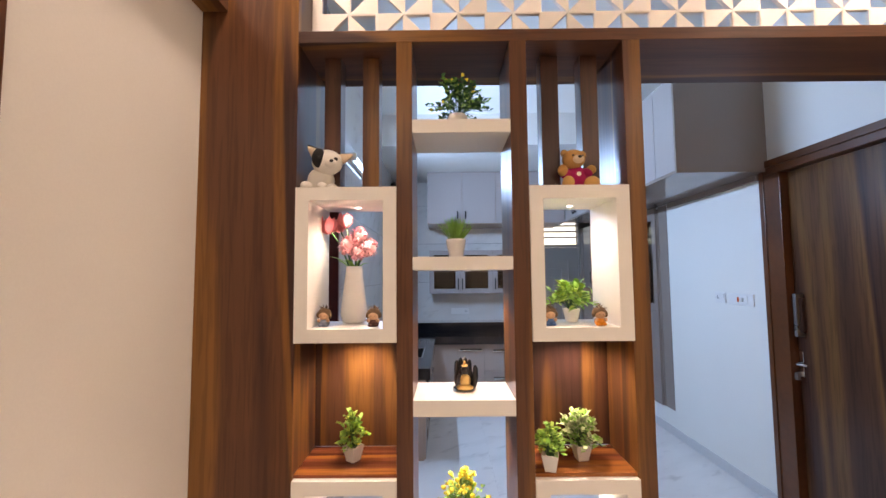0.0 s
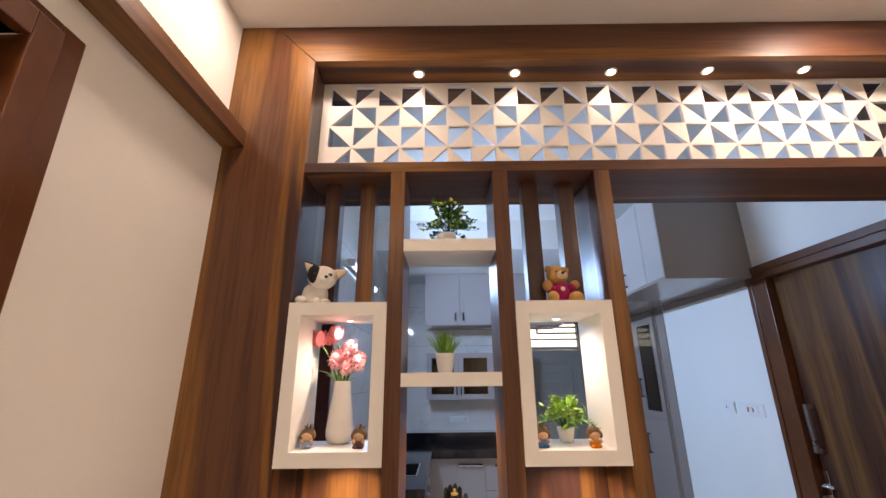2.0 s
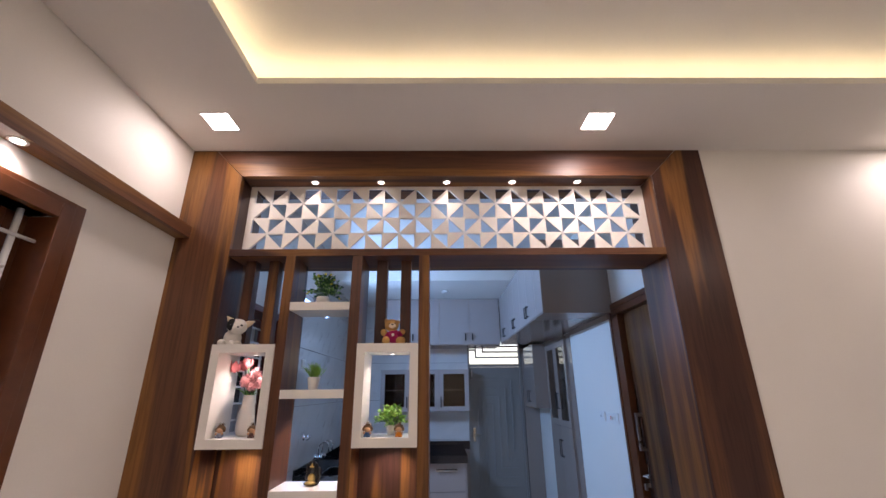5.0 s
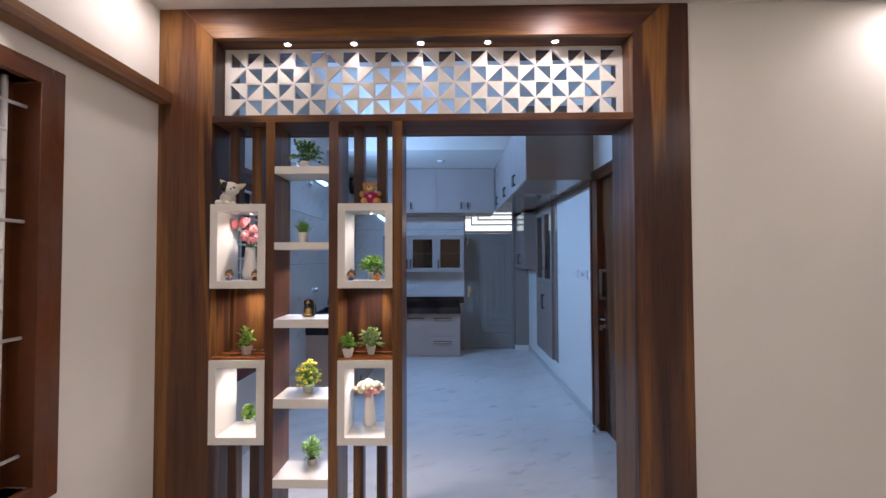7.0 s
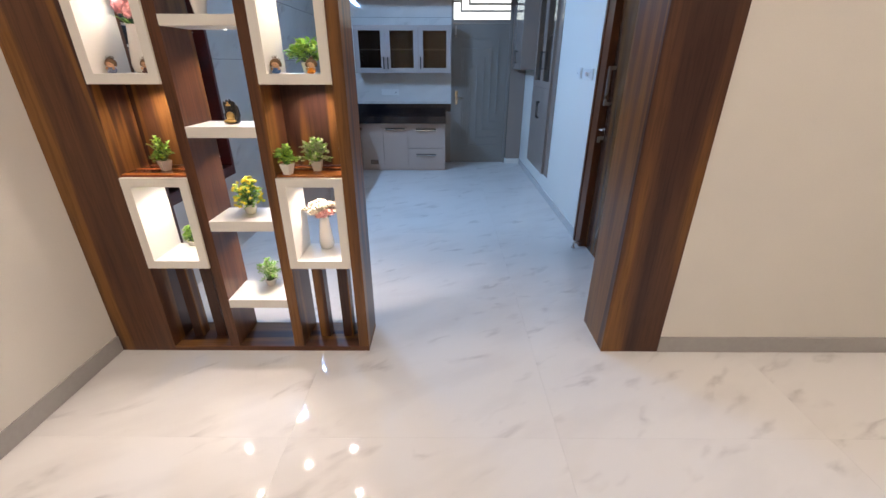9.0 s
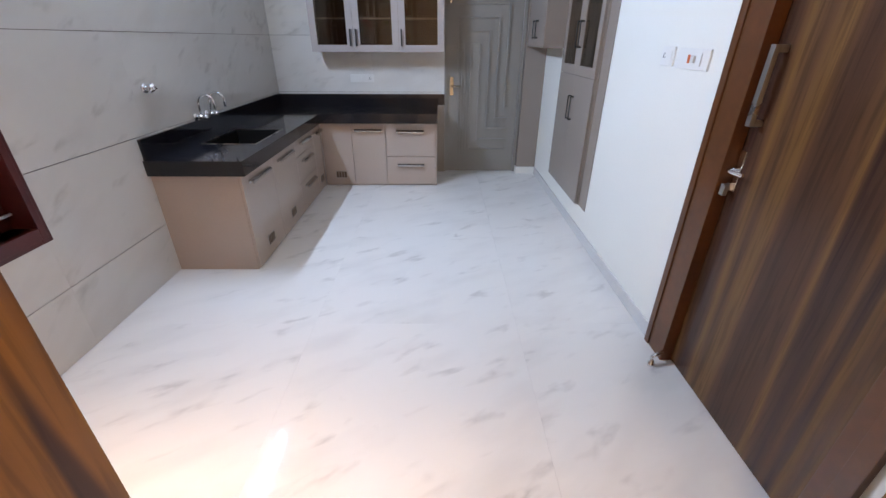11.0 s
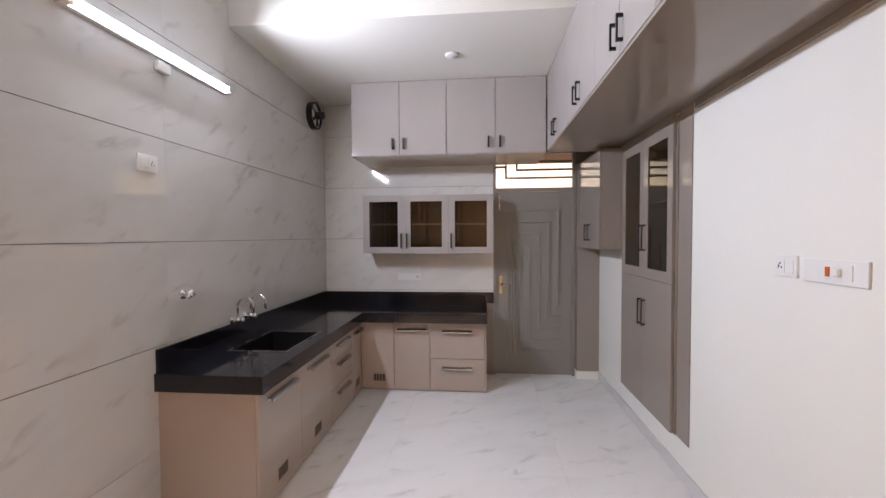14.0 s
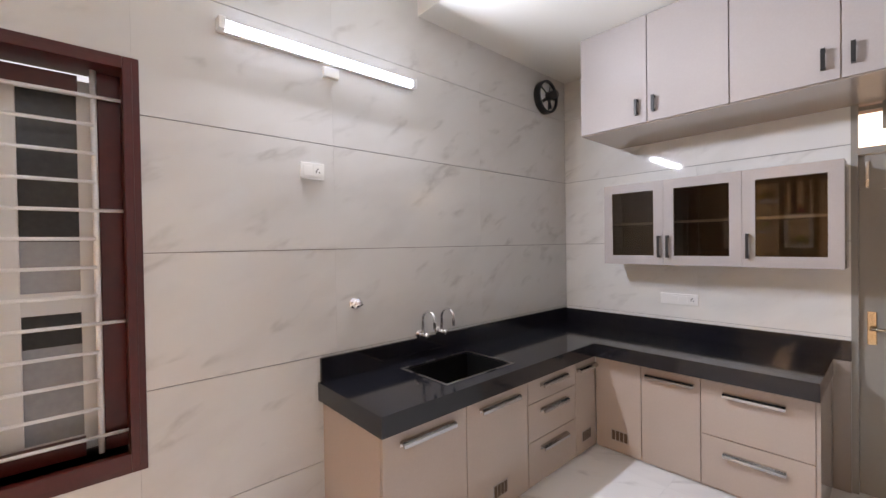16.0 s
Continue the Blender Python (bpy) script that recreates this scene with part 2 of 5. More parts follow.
def slab_with_holes(us, vs, solid, w0, w1, axis):
    """One connected board between w0 and w1 along the axis, over the cells (i, j) of the cuts us and vs for which solid says so."""
    bm, made = bmesh.new(), {}

    def vert(i, j, w):
        if (i, j, w) not in made:
            u, v = us[i], vs[j]
            made[(i, j, w)] = bm.verts.new({"x": (w, u, v), "z": (u, v, w)}[axis])
        return made[(i, j, w)]

    n, m = len(us) - 1, len(vs) - 1
    ok = lambda i, j: 0 <= i < n and 0 <= j < m and solid(i, j)
    for i in range(n):
        for j in range(m):
            if not ok(i, j):
                continue
            for w in (w0, w1):
                bm.faces.new([vert(i, j, w), vert(i + 1, j, w), vert(i + 1, j + 1, w), vert(i, j + 1, w)])
            for (a, b), (p, q) in ((((i, j), (i + 1, j)), (i, j - 1)), (((i + 1, j), (i + 1, j + 1)), (i + 1, j)), (((i + 1, j + 1), (i, j + 1)), (i, j + 1)), (((i, j + 1), (i, j)), (i - 1, j))):
                if not ok(p, q):
                    bm.faces.new([vert(*a, w0), vert(*b, w0), vert(*b, w1), vert(*a, w1)])
    bmesh.ops.recalc_face_normals(bm, faces=bm.faces)
    return bm


def boxes(*spans, bevel=0.0):
    bm = bmesh.new()
    for s in spans:
        quad_box(bm, *s)
    if bevel:
        bmesh.ops.bevel(bm, geom=bm.edges[:], offset=bevel, segments=2, affect="EDGES", profile=0.6)
    return bm


def tube_mesh(points, radius, sides=10, bm=None):
    """A round bar along a chain of points."""
    bm = bm or bmesh.new()
    pts = [Vector(p) for p in points]
    rings = []
    side = None
    for i, p in enumerate(pts):
        way = (pts[min(i + 1, len(pts) - 1)] - pts[max(i - 1, 0)]).normalized()
        if side is None:
            side = way.orthogonal().normalized()
        side = (side - way * side.dot(way)).normalized()
        up = way.cross(side)
        r = radius[i] if isinstance(radius, (list, tuple)) else radius
        rings.append([bm.verts.new(p + (side * math.cos(a) + up * math.sin(a)) * r) for a in [k * math.tau / sides for k in range(sides)]])
    for a, b in zip(rings, rings[1:]):
        for k in range(sides):
            bm.faces.new((a[k], a[(k + 1) % sides], b[(k + 1) % sides], b[k]))
    bm.faces.new(rings[0][::-1])
    bm.faces.new(rings[-1])
    for f in bm.faces:
        f.smooth = True
    return bm


def lathe(profile, at=(0, 0, 0), sides=24, bm=None):
    """A turned body from (radius, height) pairs."""
    bm = bm or bmesh.new()
    rings = [[bm.verts.new((at[0] + r * math.cos(k * math.tau / sides), at[1] + r * math.sin(k * math.tau / sides), at[2] + h)) for k in range(sides)] for r, h in profile]
    for a, b in zip(rings, rings[1:]):
        for k in range(sides):
            bm.faces.new((a[k], a[(k + 1) % sides], b[(k + 1) % sides], b[k]))
    bm.faces.new(rings[0][::-1])
    bm.faces.new(rings[-1])
    for f in bm.faces:
        f.smooth = len(f.verts) == 4
    return bm


def ball(bm, c, r, sub=2, squash=(1, 1, 1)):
    m = Matrix.Translation(c) @ Matrix.Diagonal((*squash, 1))
    made = bmesh.ops.create_icosphere(bm, subdivisions=sub, radius=r, matrix=m)
    for v in made["verts"]:
        for f in v.link_faces:
            f.smooth = True


def thing(name, at, label, category, group="", kind=""):
    ob = new(name)
    ob.location = at
    ob.empty_display_size = 0.05
    return tagged(ob, label, category, group, kind)


def place_of(ob):
    p = Vector(ob.location)
    while ob.parent:
        ob = ob.parent
        p += Vector(ob.location)
    return p


def part(name, bm, mat, parent=None, label="", shift=None, category="", kind="", group="", origin=None):
    """One mesh object from world coordinates, hung under its parent."""
    base = place_of(parent) if parent else Vector(origin or (0, 0, 0))
    bm.normal_update()
    me = bpy.data.meshes.new(name)
    bmesh.ops.translate(bm, verts=bm.verts, vec=-base if parent else -Vector(origin or (0, 0, 0)))
    bm.to_mesh(me)
    bm.free()
    for m in (mat if isinstance(mat, (list, tuple)) else [mat]):
        me.materials.append(m)
    ob = new(name, me)
    if parent:
        ob.parent = parent
    else:
        ob.location = base
    return tagged(ob, label, category, group, kind)


def structure(name, bm, mat, label, category):
    return part(name, bm, mat, None, label, category=category, kind="structure")


# ---- the large structure ----
XL, XR = -0.54, 2.57            # living-side left wall, kitchen right wall
YF, YB = 1.415, 1.728           # front and back of the partition unit
KY = 6.38                       # kitchen back wall
H, KH, KHH = 3.08, 3.09, 3.45   # ceilings
LW = (-0.75, 0.737, 0.682, 2.33)  # living window opening: y0, y1, z0, z1
KW = (1.98, 2.98, 0.715, 2.277)   # kitchen window opening

structure("wall_living_left", boxes(
    (XL - 0.22, XL, -4.0, LW[0], 0, 3.6), (XL - 0.22, XL, LW[1], YB, 0, 3.6),
    (XL - 0.22, XL, LW[0], LW[1], 0, LW[2]), (XL - 0.22, XL, LW[0], LW[1], LW[3], 3.6)), M["cream"],
    "cream painted living room wall with a barred window", "wall")
structure("wall_kitchen_left", boxes(
    (XL - 0.22, XL + 0.008, YB, KW[0], 0, 3.6), (XL - 0.22, XL + 0.008, KW[1] + 0.05, KY + 0.2, 0, 3.6),
    (XL - 0.22, XL + 0.008, KW[0], KW[1] + 0.05, 0, KW[2]), (XL - 0.22, XL + 0.008, KW[0], KW[1] + 0.05, KW[3] + 0.05, 3.6)), M["grout"],
    "kitchen side wall behind large marble-look tiles", "wall")
structure("wall_partition_side", boxes((2.56, 6.0, YF + 0.008, YB, 0, 3.6), (XL, 2.56, YF + 0.01, YB, H + 0.03, 3.6)), M["cream"],
    "cream painted wall beside the wooden partition", "wall")
DY0, DY1, DTOP = 2.06, 2.90, 2.33   # side door leaf
wall_cuts = [YB, DY0 - 0.06, DY1 + 0.14, 4.37, 5.50, KY + 0.2]
structure("wall_kitchen_right", slab_with_holes(wall_cuts, [0, 0.255, DTOP + 0.03, 3.6], lambda i, j: (i, j) not in {(1, 0), (1, 1), (3, 1)}, XR, XR + 0.22, "x"), M["kwhite"],
    "plain white painted kitchen wall with a door and recessed cupboard", "wall")
structure("wall_behind_cupboard", boxes((XR + 0.42, XR + 0.5, 4.2, 5.6, 0, 3.6)), M["kwhite"], "plain wall behind the recessed cupboard", "wall")
KDX0, KDX1, KDTOP = 1.46, 2.30, 2.06
structure("wall_kitchen_back", boxes(
    (XL, KDX0 - 0.03, KY, KY + 0.2, 0, 3.6), (KDX1 + 0.03, XR, KY, KY + 0.2, 0, 3.6), (KDX0 - 0.03, KDX1 + 0.03, KY, KY + 0.2, 2.52, 3.6)), M["grout"],
    "kitchen back wall around the service door", "wall")
structure("wall_living_back", boxes((XL - 0.22, 6.2, -4.2, -4.0, 0, 3.6), (6.0, 6.2, -4.0, YB, 0, 3.6)), M["cream"], "plain cream painted living room walls", "wall")
structure("room_beyond_door", boxes((XR + 0.22, 4.4, 1.73, 1.83, 0, 3.6), (XR + 0.22, 4.4, 3.4, 3.5, 0, 3.6), (4.4, 4.5, 1.73, 3.5, 0, 3.6)), M["kwhite"], "plain walls behind the closed side door", "wall")

# ceilings
TX0, TY1, TX1, TY0 = 0.08, 0.84, 4.6, -2.4
structure("ceiling_living", boxes(
    (XL - 0.22, TX0, -4.0, YB, H, H + 0.035), (TX0, 6.2, TY1, YB, H, H + 0.035), (TX0, 6.2, -4.0, TY0, H, H + 0.035), (TX1, 6.2, TY0, TY1, H, H + 0.035),
    (TX0 - 0.16, TX1 + 0.16, TY0 - 0.16, TY1 + 0.16, H + 0.15, H + 0.2),
    (TX0 - 0.16, TX0 - 0.14, TY0 - 0.16, TY1 + 0.16, H + 0.036, H + 0.15), (TX0 - 0.14, TX1 + 0.14, TY1 + 0.14, TY1 + 0.16, H + 0.036, H + 0.15),
    (TX1 + 0.14, TX1 + 0.16, TY0 - 0.16, TY1 + 0.16, H + 0.036, H + 0.15), (TX0 - 0.14, TX1 + 0.14, TY0 - 0.16, TY0 - 0.14, H + 0.036, H + 0.15)), M["ceiling"],
    "beige false ceiling with a lit cove tray", "ceiling")
structure("ceiling_kitchen", boxes((XL, XR, 4.58, KY, KH, KH + 0.5), (XL, XR + 0.2, YB, 4.58, KHH, KHH + 0.15)), M["kwhite"],
    "white kitchen ceiling stepping down at a beam", "ceiling")

# ground outside and neighbouring walls
structure("ground", boxes((-60, 60, -60, 60, -0.5, -0.3)), material("bare_ground", (0.22, 0.19, 0.16), 0.95, vary=0.2), "bare earth around the house", "ground")
structure("neighbour_wall", boxes((-2.9, -2.7, -5, 9, -0.3, 2.9)), material("grey_blue_render", (0.30, 0.34, 0.40), 0.8, vary=0.1), "plain grey rendered neighbouring wall", "wall")
structure("sunshade", boxes((KDX0 - 0.5, KDX1 + 0.8, KY + 0.201, KY + 1.7, 2.66, 2.74)), material("faded_pink_render", (0.50, 0.34, 0.30), 0.85, vary=0.2), "faded pink rendered sunshade slab over the service door", "sunshade")
structure("wall_floor_base", boxes((XL - 0.22, 6.2, -4.2, KY + 0.2, -0.3, -0.02)), M["grout"], "concrete slab under the floor tiles", "floor")

# ---- the wooden partition ----
unit = thing("partition_unit", (1.0, YF, 0), "walnut-look laminate partition frame with shelves and a wide doorway", "room divider")
PX0, PX1 = -0.222, 2.228
for name, span, mat in (
    ("beam", (PX0, PX1 + 0.005, YF + 0.001, YB, 2.403, 2.443), "wood_x"),
    ("post", (0.099, 0.150, YF + 0.002, 1.655, 0.03, 2.403), "wood_z"),
    ("post", (0.468, 0.523, YF + 0.002, 1.655, 0.03, 2.403), "wood_z"),
    ("post", (0.838, 0.895, YF + 0.002, 1.655, 0.03, 2.403), "wood_z"),
    ("plinth", (PX0, 0.895, YF, 1.655, 0, 0.03), "wood_x"),
    ("back_panel", (PX0, 0.099, 1.635, 1.651, 1.03, 1.431), "wood_z"),
    ("back_panel", (0.523, 0.838, 1.635, 1.651, 1.03, 1.431), "wood_z"),
    ("shelf_board", (PX0, 0.099, YF + 0.012, 1.635, 1.017, 1.029), "wood_shelf"),
    ("shelf_board", (0.523, 0.838, YF + 0.012, 1.635, 1.017, 1.029), "wood_shelf"),
):
    part(name, boxes(span, bevel=0.0015), M[mat], unit)
def mitred(outline):
    """A board of the outer frame from its outline, cut at 45 degrees where it meets the next."""
    bm = bmesh.new()
    a, b = [bm.verts.new((x, YF, z)) for x, z in outline], [bm.verts.new((x, YB, z)) for x, z in outline]
    bm.faces.new(a)
    bm.faces.new(b[::-1])
    for i in range(len(outline)):
        j = (i + 1) % len(outline)
        bm.faces.new((a[j], a[i], b[i], b[j]))
    bmesh.ops.recalc_face_normals(bm, faces=bm.faces)
    bmesh.ops.bevel(bm, geom=bm.edges[:], offset=0.0012, segments=1, affect="EDGES")
    return bm


RISE = H - 2.903
part("side_panel", mitred([(XL, 0), (PX0, 0), (PX0, 2.9015), (PX0 - RISE, H - 0.0015), (XL, H - 0.0015)]), M["wood_z"], unit)
part("side_panel", mitred([(PX1 + 0.005, 0), (2.556, 0), (2.556, H - 0.0015), (PX1 + 0.005 + RISE, H - 0.0015), (PX1 + 0.005, 2.9015)]), M["wood_z"], unit)
part("top_panel", mitred([(PX0 + 0.002, 2.903), (PX1 + 0.003, 2.903), (PX1 + 0.003 + RISE, H - 0.0015), (PX0 + 0.002 - RISE, H - 0.0015)]), M["wood_x"], unit)
for x0, x1 in ((-0.162, -0.106), (-0.029, 0.028), (0.592, 0.652), (0.731, 0.788)):
    for z0, z1 in ((1.921, 2.403), (0.03, 0.537)):
        part("slat", boxes((x0, x1, 1.512, 1.577, z0, z1), bevel=0.001), M["wood_z"], unit)
for z0, z1 in ((2.098, 2.142), (1.655, 1.697), (1.203, 1.252), (0.742, 0.796), (0.29, 0.340)):
    part("shelf", boxes((0.150, 0.468, YF + 0.001, 1.635, z0, z1), bevel=0.001), M["white_lam"], unit, "thick white laminate shelf")


def open_box(x0, x1, z0, z1, hole_z1=None):
    t = 0.042
    y0, y1 = YF - 0.008, 1.643
    box = part("display_box", boxes((x0, x1, y0, y1, z0, z0 + t)), M["white_lam"], unit, "open white laminate display box")
    for spans in ((x0, x1, y0, y1, z1 - t, z1), (x0, x0 + t, y0, y1, z0 + t, z1 - t), (x1 - t, x1, y0, y1, z0 + t, z1 - t)):
        part("board", boxes(spans), M["white_lam"], box)


for x0, x1 in ((-0.221, 0.099), (0.523, 0.838)):
    open_box(x0, x1, 1.431, 1.921)
    open_box(x0, x1, 0.537, 1.016)

# fretwork panel: a 24 x 4 grid of squares, half of each cut away
JX0, JZ1, JC, JN = -0.187, 2.886, 0.0993, 24
jx1 = JX0 + JC * JN
bm = bmesh.new()


def prism(bm, tri, y0, y1):
    a, b = [bm.verts.new((x, y0, z)) for x, z in tri], [bm.verts.new((x, y1, z)) for x, z in tri]
    bm.faces.new(a)
    bm.faces.new(b[::-1])
    for i in range(3):
        j = (i + 1) % 3
        bm.faces.new((a[j], a[i], b[i], b[j]))


for r in range(4):
    for c in range(JN):
        x0, z1 = JX0 + c * JC, JZ1 - r * JC
        x1, z0 = x0 + JC, z1 - JC
        bl, br, tl, tr = (x0, z0), (x1, z0), (x0, z1), (x1, z1)
        if r % 2 == 0:
            solid = (tl, tr, br) if c % 2 == 0 else (tr, br, bl)
        else:
            solid = (tl, bl, tr) if c % 2 == 0 else (bl, br, tl)
        area = sum(solid[i][0] * solid[(i + 1) % 3][1] - solid[(i + 1) % 3][0] * solid[i][1] for i in range(3))
        prism(bm, solid if area > 0 else solid[::-1], 1.550, 1.566)
for r in range(1, 4):
    quad_box(bm, JX0, jx1, 1.5515, 1.5645, JZ1 - r * JC - 0.004, JZ1 - r * JC + 0.004)
for c in range(1, JN):
    quad_box(bm, JX0 + c * JC - 0.004, JX0 + c * JC + 0.004, 1.5516, 1.5644, JZ1 - 4 * JC, JZ1)
quad_box(bm, PX0, PX1, 1.5501, 1.5659, JZ1, 2.903)
quad_box(bm, PX0, PX1, 1.5501, 1.5659, 2.443, JZ1 - 4 * JC)
quad_box(bm, PX0, JX0, 1.5501, 1.5659, JZ1 - 4 * JC, JZ1)
quad_box(bm, jx1, PX1 + 0.005, 1.5501, 1.5659, JZ1 - 4 * JC, JZ1)
part("fretwork_panel", bm, M["jali"], unit, "white board cut in a pinwheel triangle pattern")

# lamps of the partition
def downlight(x, y, z, r=0.022, parent=None, watts=3.0, colour=WARM, size=110, label="small round recessed spotlight"):
    lamp = thing("spotlight", (x, y, z), label, "ceiling spotlight", "small spotlights")
    part("rim", lathe([(r * 0.75, -0.001), (r * 1.1, -0.003), (r * 1.15, -0.001), (r * 1.15, 0.0)], (x, y, z)), M["plastic"], lamp)
    part("lens", lathe([(r * 0.72, -0.0025), (r * 0.72, -0.0015)], (x, y, z)), M["spot"], lamp, "glowing lens")
    s = new("spot_beam", bpy.data.lights.new("spot_beam", "SPOT"))
    s.location = (x, y, z - 0.006)
    s.data.energy, s.data.color, s.data.spot_size, s.data.spot_blend, s.data.shadow_soft_size = watts, colour, radians(size), 0.8, r
    return lamp


for i in range(5):
    downlight(0.190 + i * 0.4045, 1.493, 2.9025, watts=2.3)
for x0, x1 in ((-0.221, 0.099), (0.523, 0.838)):
    downlight((x0 + x1) / 2 + 0.01, 1.55, 1.879, 0.012, watts=3.6, size=150)
    downlight((x0 + x1) / 2 + 0.01, 1.55, 0.974, 0.012, watts=4.6, size=150)
    downlight((x0 + x1) / 2 + 0.02, 1.53, 1.4305, 0.012, watts=4.2, size=150)
for z in (1.655, 1.203, 0.742):
    downlight(0.33, 1.60, z, 0.012, watts=6.5, size=130)

# wooden beam along the living room's left wall
beam = thing("wall_beam", (XL, -1.0, 2.5), "walnut-look pelmet beam along the wall with downlights", "wall beam")
part("pelmet", boxes((XL, -0.455, -4.0, YF - 0.002, 2.511, 2.578), bevel=0.0015), M["wood_y"], beam)
for y in (0.47, -0.55, -1.57):
    downlight(-0.50, y, 2.5105, 0.026, watts=5.0, size=150, label="round recessed downlight in the wall beam")


# ---- ceiling lamps ----
def panel_light(x, y, z=H, watts=5.6):
    lamp = thing("panel_light", (x, y, z), "square warm white recessed ceiling panel light", "ceiling light", "ceiling panel lights")
    part("frame", boxes((x - 0.075, x + 0.075, y - 0.075, y + 0.075, z - 0.004, z - 0.0005)), M["plastic"], lamp)
    part("diffuser", boxes((x - 0.068, x + 0.068, y - 0.068, y + 0.068, z - 0.006, z - 0.004)), M["led"], lamp, "glowing diffuser")
    a = new("panel_area", bpy.data.lights.new("panel_area", "AREA"))
    a.location = (x, y, z - 0.012)
    a.data.energy, a.data.color, a.data.size = watts, WARM, 0.13


# Rows at y -1.0 and -2.9 are unseen, added to light the room.
for x in (-0.235, 1.823, 3.88):
    for y in (1.128, -1.0, -2.9):
        panel_light(x, y, watts=2.9 if x < 0 else 5.6 if x > 3 else 6.0)
strip = thing("cove_strip_light", (2.3, -0.8, H + 0.04), "warm yellow LED strip hidden on the tray lip", "strip light")
part("strip", boxes((TX0 - 0.10, TX1 + 0.10, TY1 + 0.08, TY1 + 0.095, H + 0.037, H + 0.05), (TX0 - 0.10, TX0 - 0.085, TY0, TY1 + 0.08, H + 0.037, H + 0.05),
                    (TX1 + 0.085, TX1 + 0.10, TY0, TY1 + 0.08, H + 0.037, H + 0.05), (TX0 - 0.10, TX1 + 0.10, TY0 - 0.095, TY0 - 0.08, H + 0.037, H + 0.05)), M["cove"], strip)

tube = thing("tube_light", (XL + 0.05, 3.93, 2.6), "lit cool white tube light on a white batten", "tube light")
part("batten", boxes((-0.520, -0.492, 3.36, 4.52, 2.578, 2.638), bevel=0.004), M["plastic"], tube)
bm = bmesh.new()
rings = [[bm.verts.new((-0.4915 + 0.030 * math.sin(k * math.pi / 12), y, 2.608 + 0.026 * math.cos(k * math.pi / 12))) for k in range(13)] for y in (3.392, 4.488)]
for k in range(13):
    bm.faces.new((rings[0][k], rings[0][(k + 1) % 13], rings[1][(k + 1) % 13], rings[1][k]))
bm.faces.new(rings[0][::-1])
bm.faces.new(rings[1])
bmesh.ops.recalc_face_normals(bm, faces=bm.faces)
part("tube", bm, M["tube"], tube, "glowing half-round diffuser")
part("end_cap", boxes((-0.4915, -0.458, 3.36, 3.391, 2.579, 2.637), bevel=0.004), M["plastic"], tube)
part("end_cap", boxes((-0.4915, -0.458, 4.489, 4.52, 2.579, 2.637), bevel=0.004), M["plastic"], tube)
part("bracket", boxes((-0.520, -0.490, 3.89, 3.98, 2.505, 2.560), bevel=0.004), M["plastic"], tube, "small white connector box")
a = new("tube_area", bpy.data.lights.new("tube_area", "AREA"))
a.data.shape, a.data.size, a.data.size_y, a.data.energy, a.data.color = "RECTANGLE", 1.08, 0.05, 46.0, (0.33, 0.59, 1.0)
a.matrix_world = look((-0.455, 3.94, 2.608), (1.0, 3.94, 2.25))


# ---- doors ----
def level_handle(x, y, z, parent, mat, facing):
    """Lever handle on a backplate. facing: 'x' looks to -x, 'y' to -y."""
    if facing == "x":
        part("backplate", boxes((x - 0.005, x, y - 0.016, y + 0.016, z - 0.09, z + 0.08), bevel=0.003), mat, parent)
        part("lever", tube_mesh([(x - 0.004, y, z), (x - 0.045, y, z), (x - 0.05, y - 0.02, z), (x - 0.048, y - 0.09, z + 0.004)], 0.0075), mat, parent)
        part("key", boxes((x - 0.03, x - 0.005, y - 0.002, y + 0.002, z - 0.085, z - 0.055), (x - 0.045, x - 0.028, y - 0.013, y + 0.013, z - 0.105, z - 0.06)), M["steel"], parent)
    else:
        part("backplate", boxes((x - 0.02, x + 0.02, y - 0.006, y, z - 0.10, z + 0.10), bevel=0.003), mat, parent)
        part("lever", tube_mesh([(x, y - 0.004, z), (x, y - 0.05, z), (x + 0.03, y - 0.055, z), (x + 0.10, y - 0.05, z)], 0.009), mat, parent)


side = thing("door_side", (XR, 2.46, 0), "dark streaked veneer wooden door with steel pull handle", "door", kind="structure")
part("door_leaf", boxes((2.607, 2.645, DY0, DY1, 0.008, DTOP), bevel=0.002), M["door_wood"], side)
for name, spans in (
    ("door_frame", ((2.552, 2.69, DY1 + 0.002, DY1 + 0.134, 0, DTOP + 0.004), (2.545, 2.575, DY1 + 0.135, DY1 + 0.175, 0, 2.435))),
    ("door_frame", ((2.552, 2.69, DY0 - 0.055, DY0 - 0.002, 0, DTOP + 0.004), (2.545, 2.575, DY0 - 0.11, DY0 - 0.055, 0, 2.435))),
    ("door_head", ((2.552, 2.69, DY0 - 0.055, DY1 + 0.134, DTOP + 0.006, DTOP + 0.055), (2.5452, 2.575, DY0 - 0.055, DY1 + 0.134, DTOP + 0.056, 2.435))),
):
    part(name, boxes(*spans, bevel=0.003), M["frame_wood"], side, "polished red-brown teak frame")
level_handle(2.607, 2.876, 1.04, side, M["chrome"], "x")
part("pull_handle", boxes((2.555, 2.575, 2.835, 2.86, 1.22, 1.50), (2.575, 2.607, 2.835, 2.86, 1.22, 1.245), (2.575, 2.607, 2.835, 2.86, 1.475, 1.50), bevel=0.003), M["steel"], side, "grey steel pull handle")
stop = thing("door_stop", (2.54, 2.90, 0.05), "small chrome magnetic door stopper", "door stopper")
part("stem", tube_mesh([(2.552, 2.90, 0.06), (2.52, 2.89, 0.05), (2.49, 2.88, 0.035)], 0.011), M["chrome"], stop)
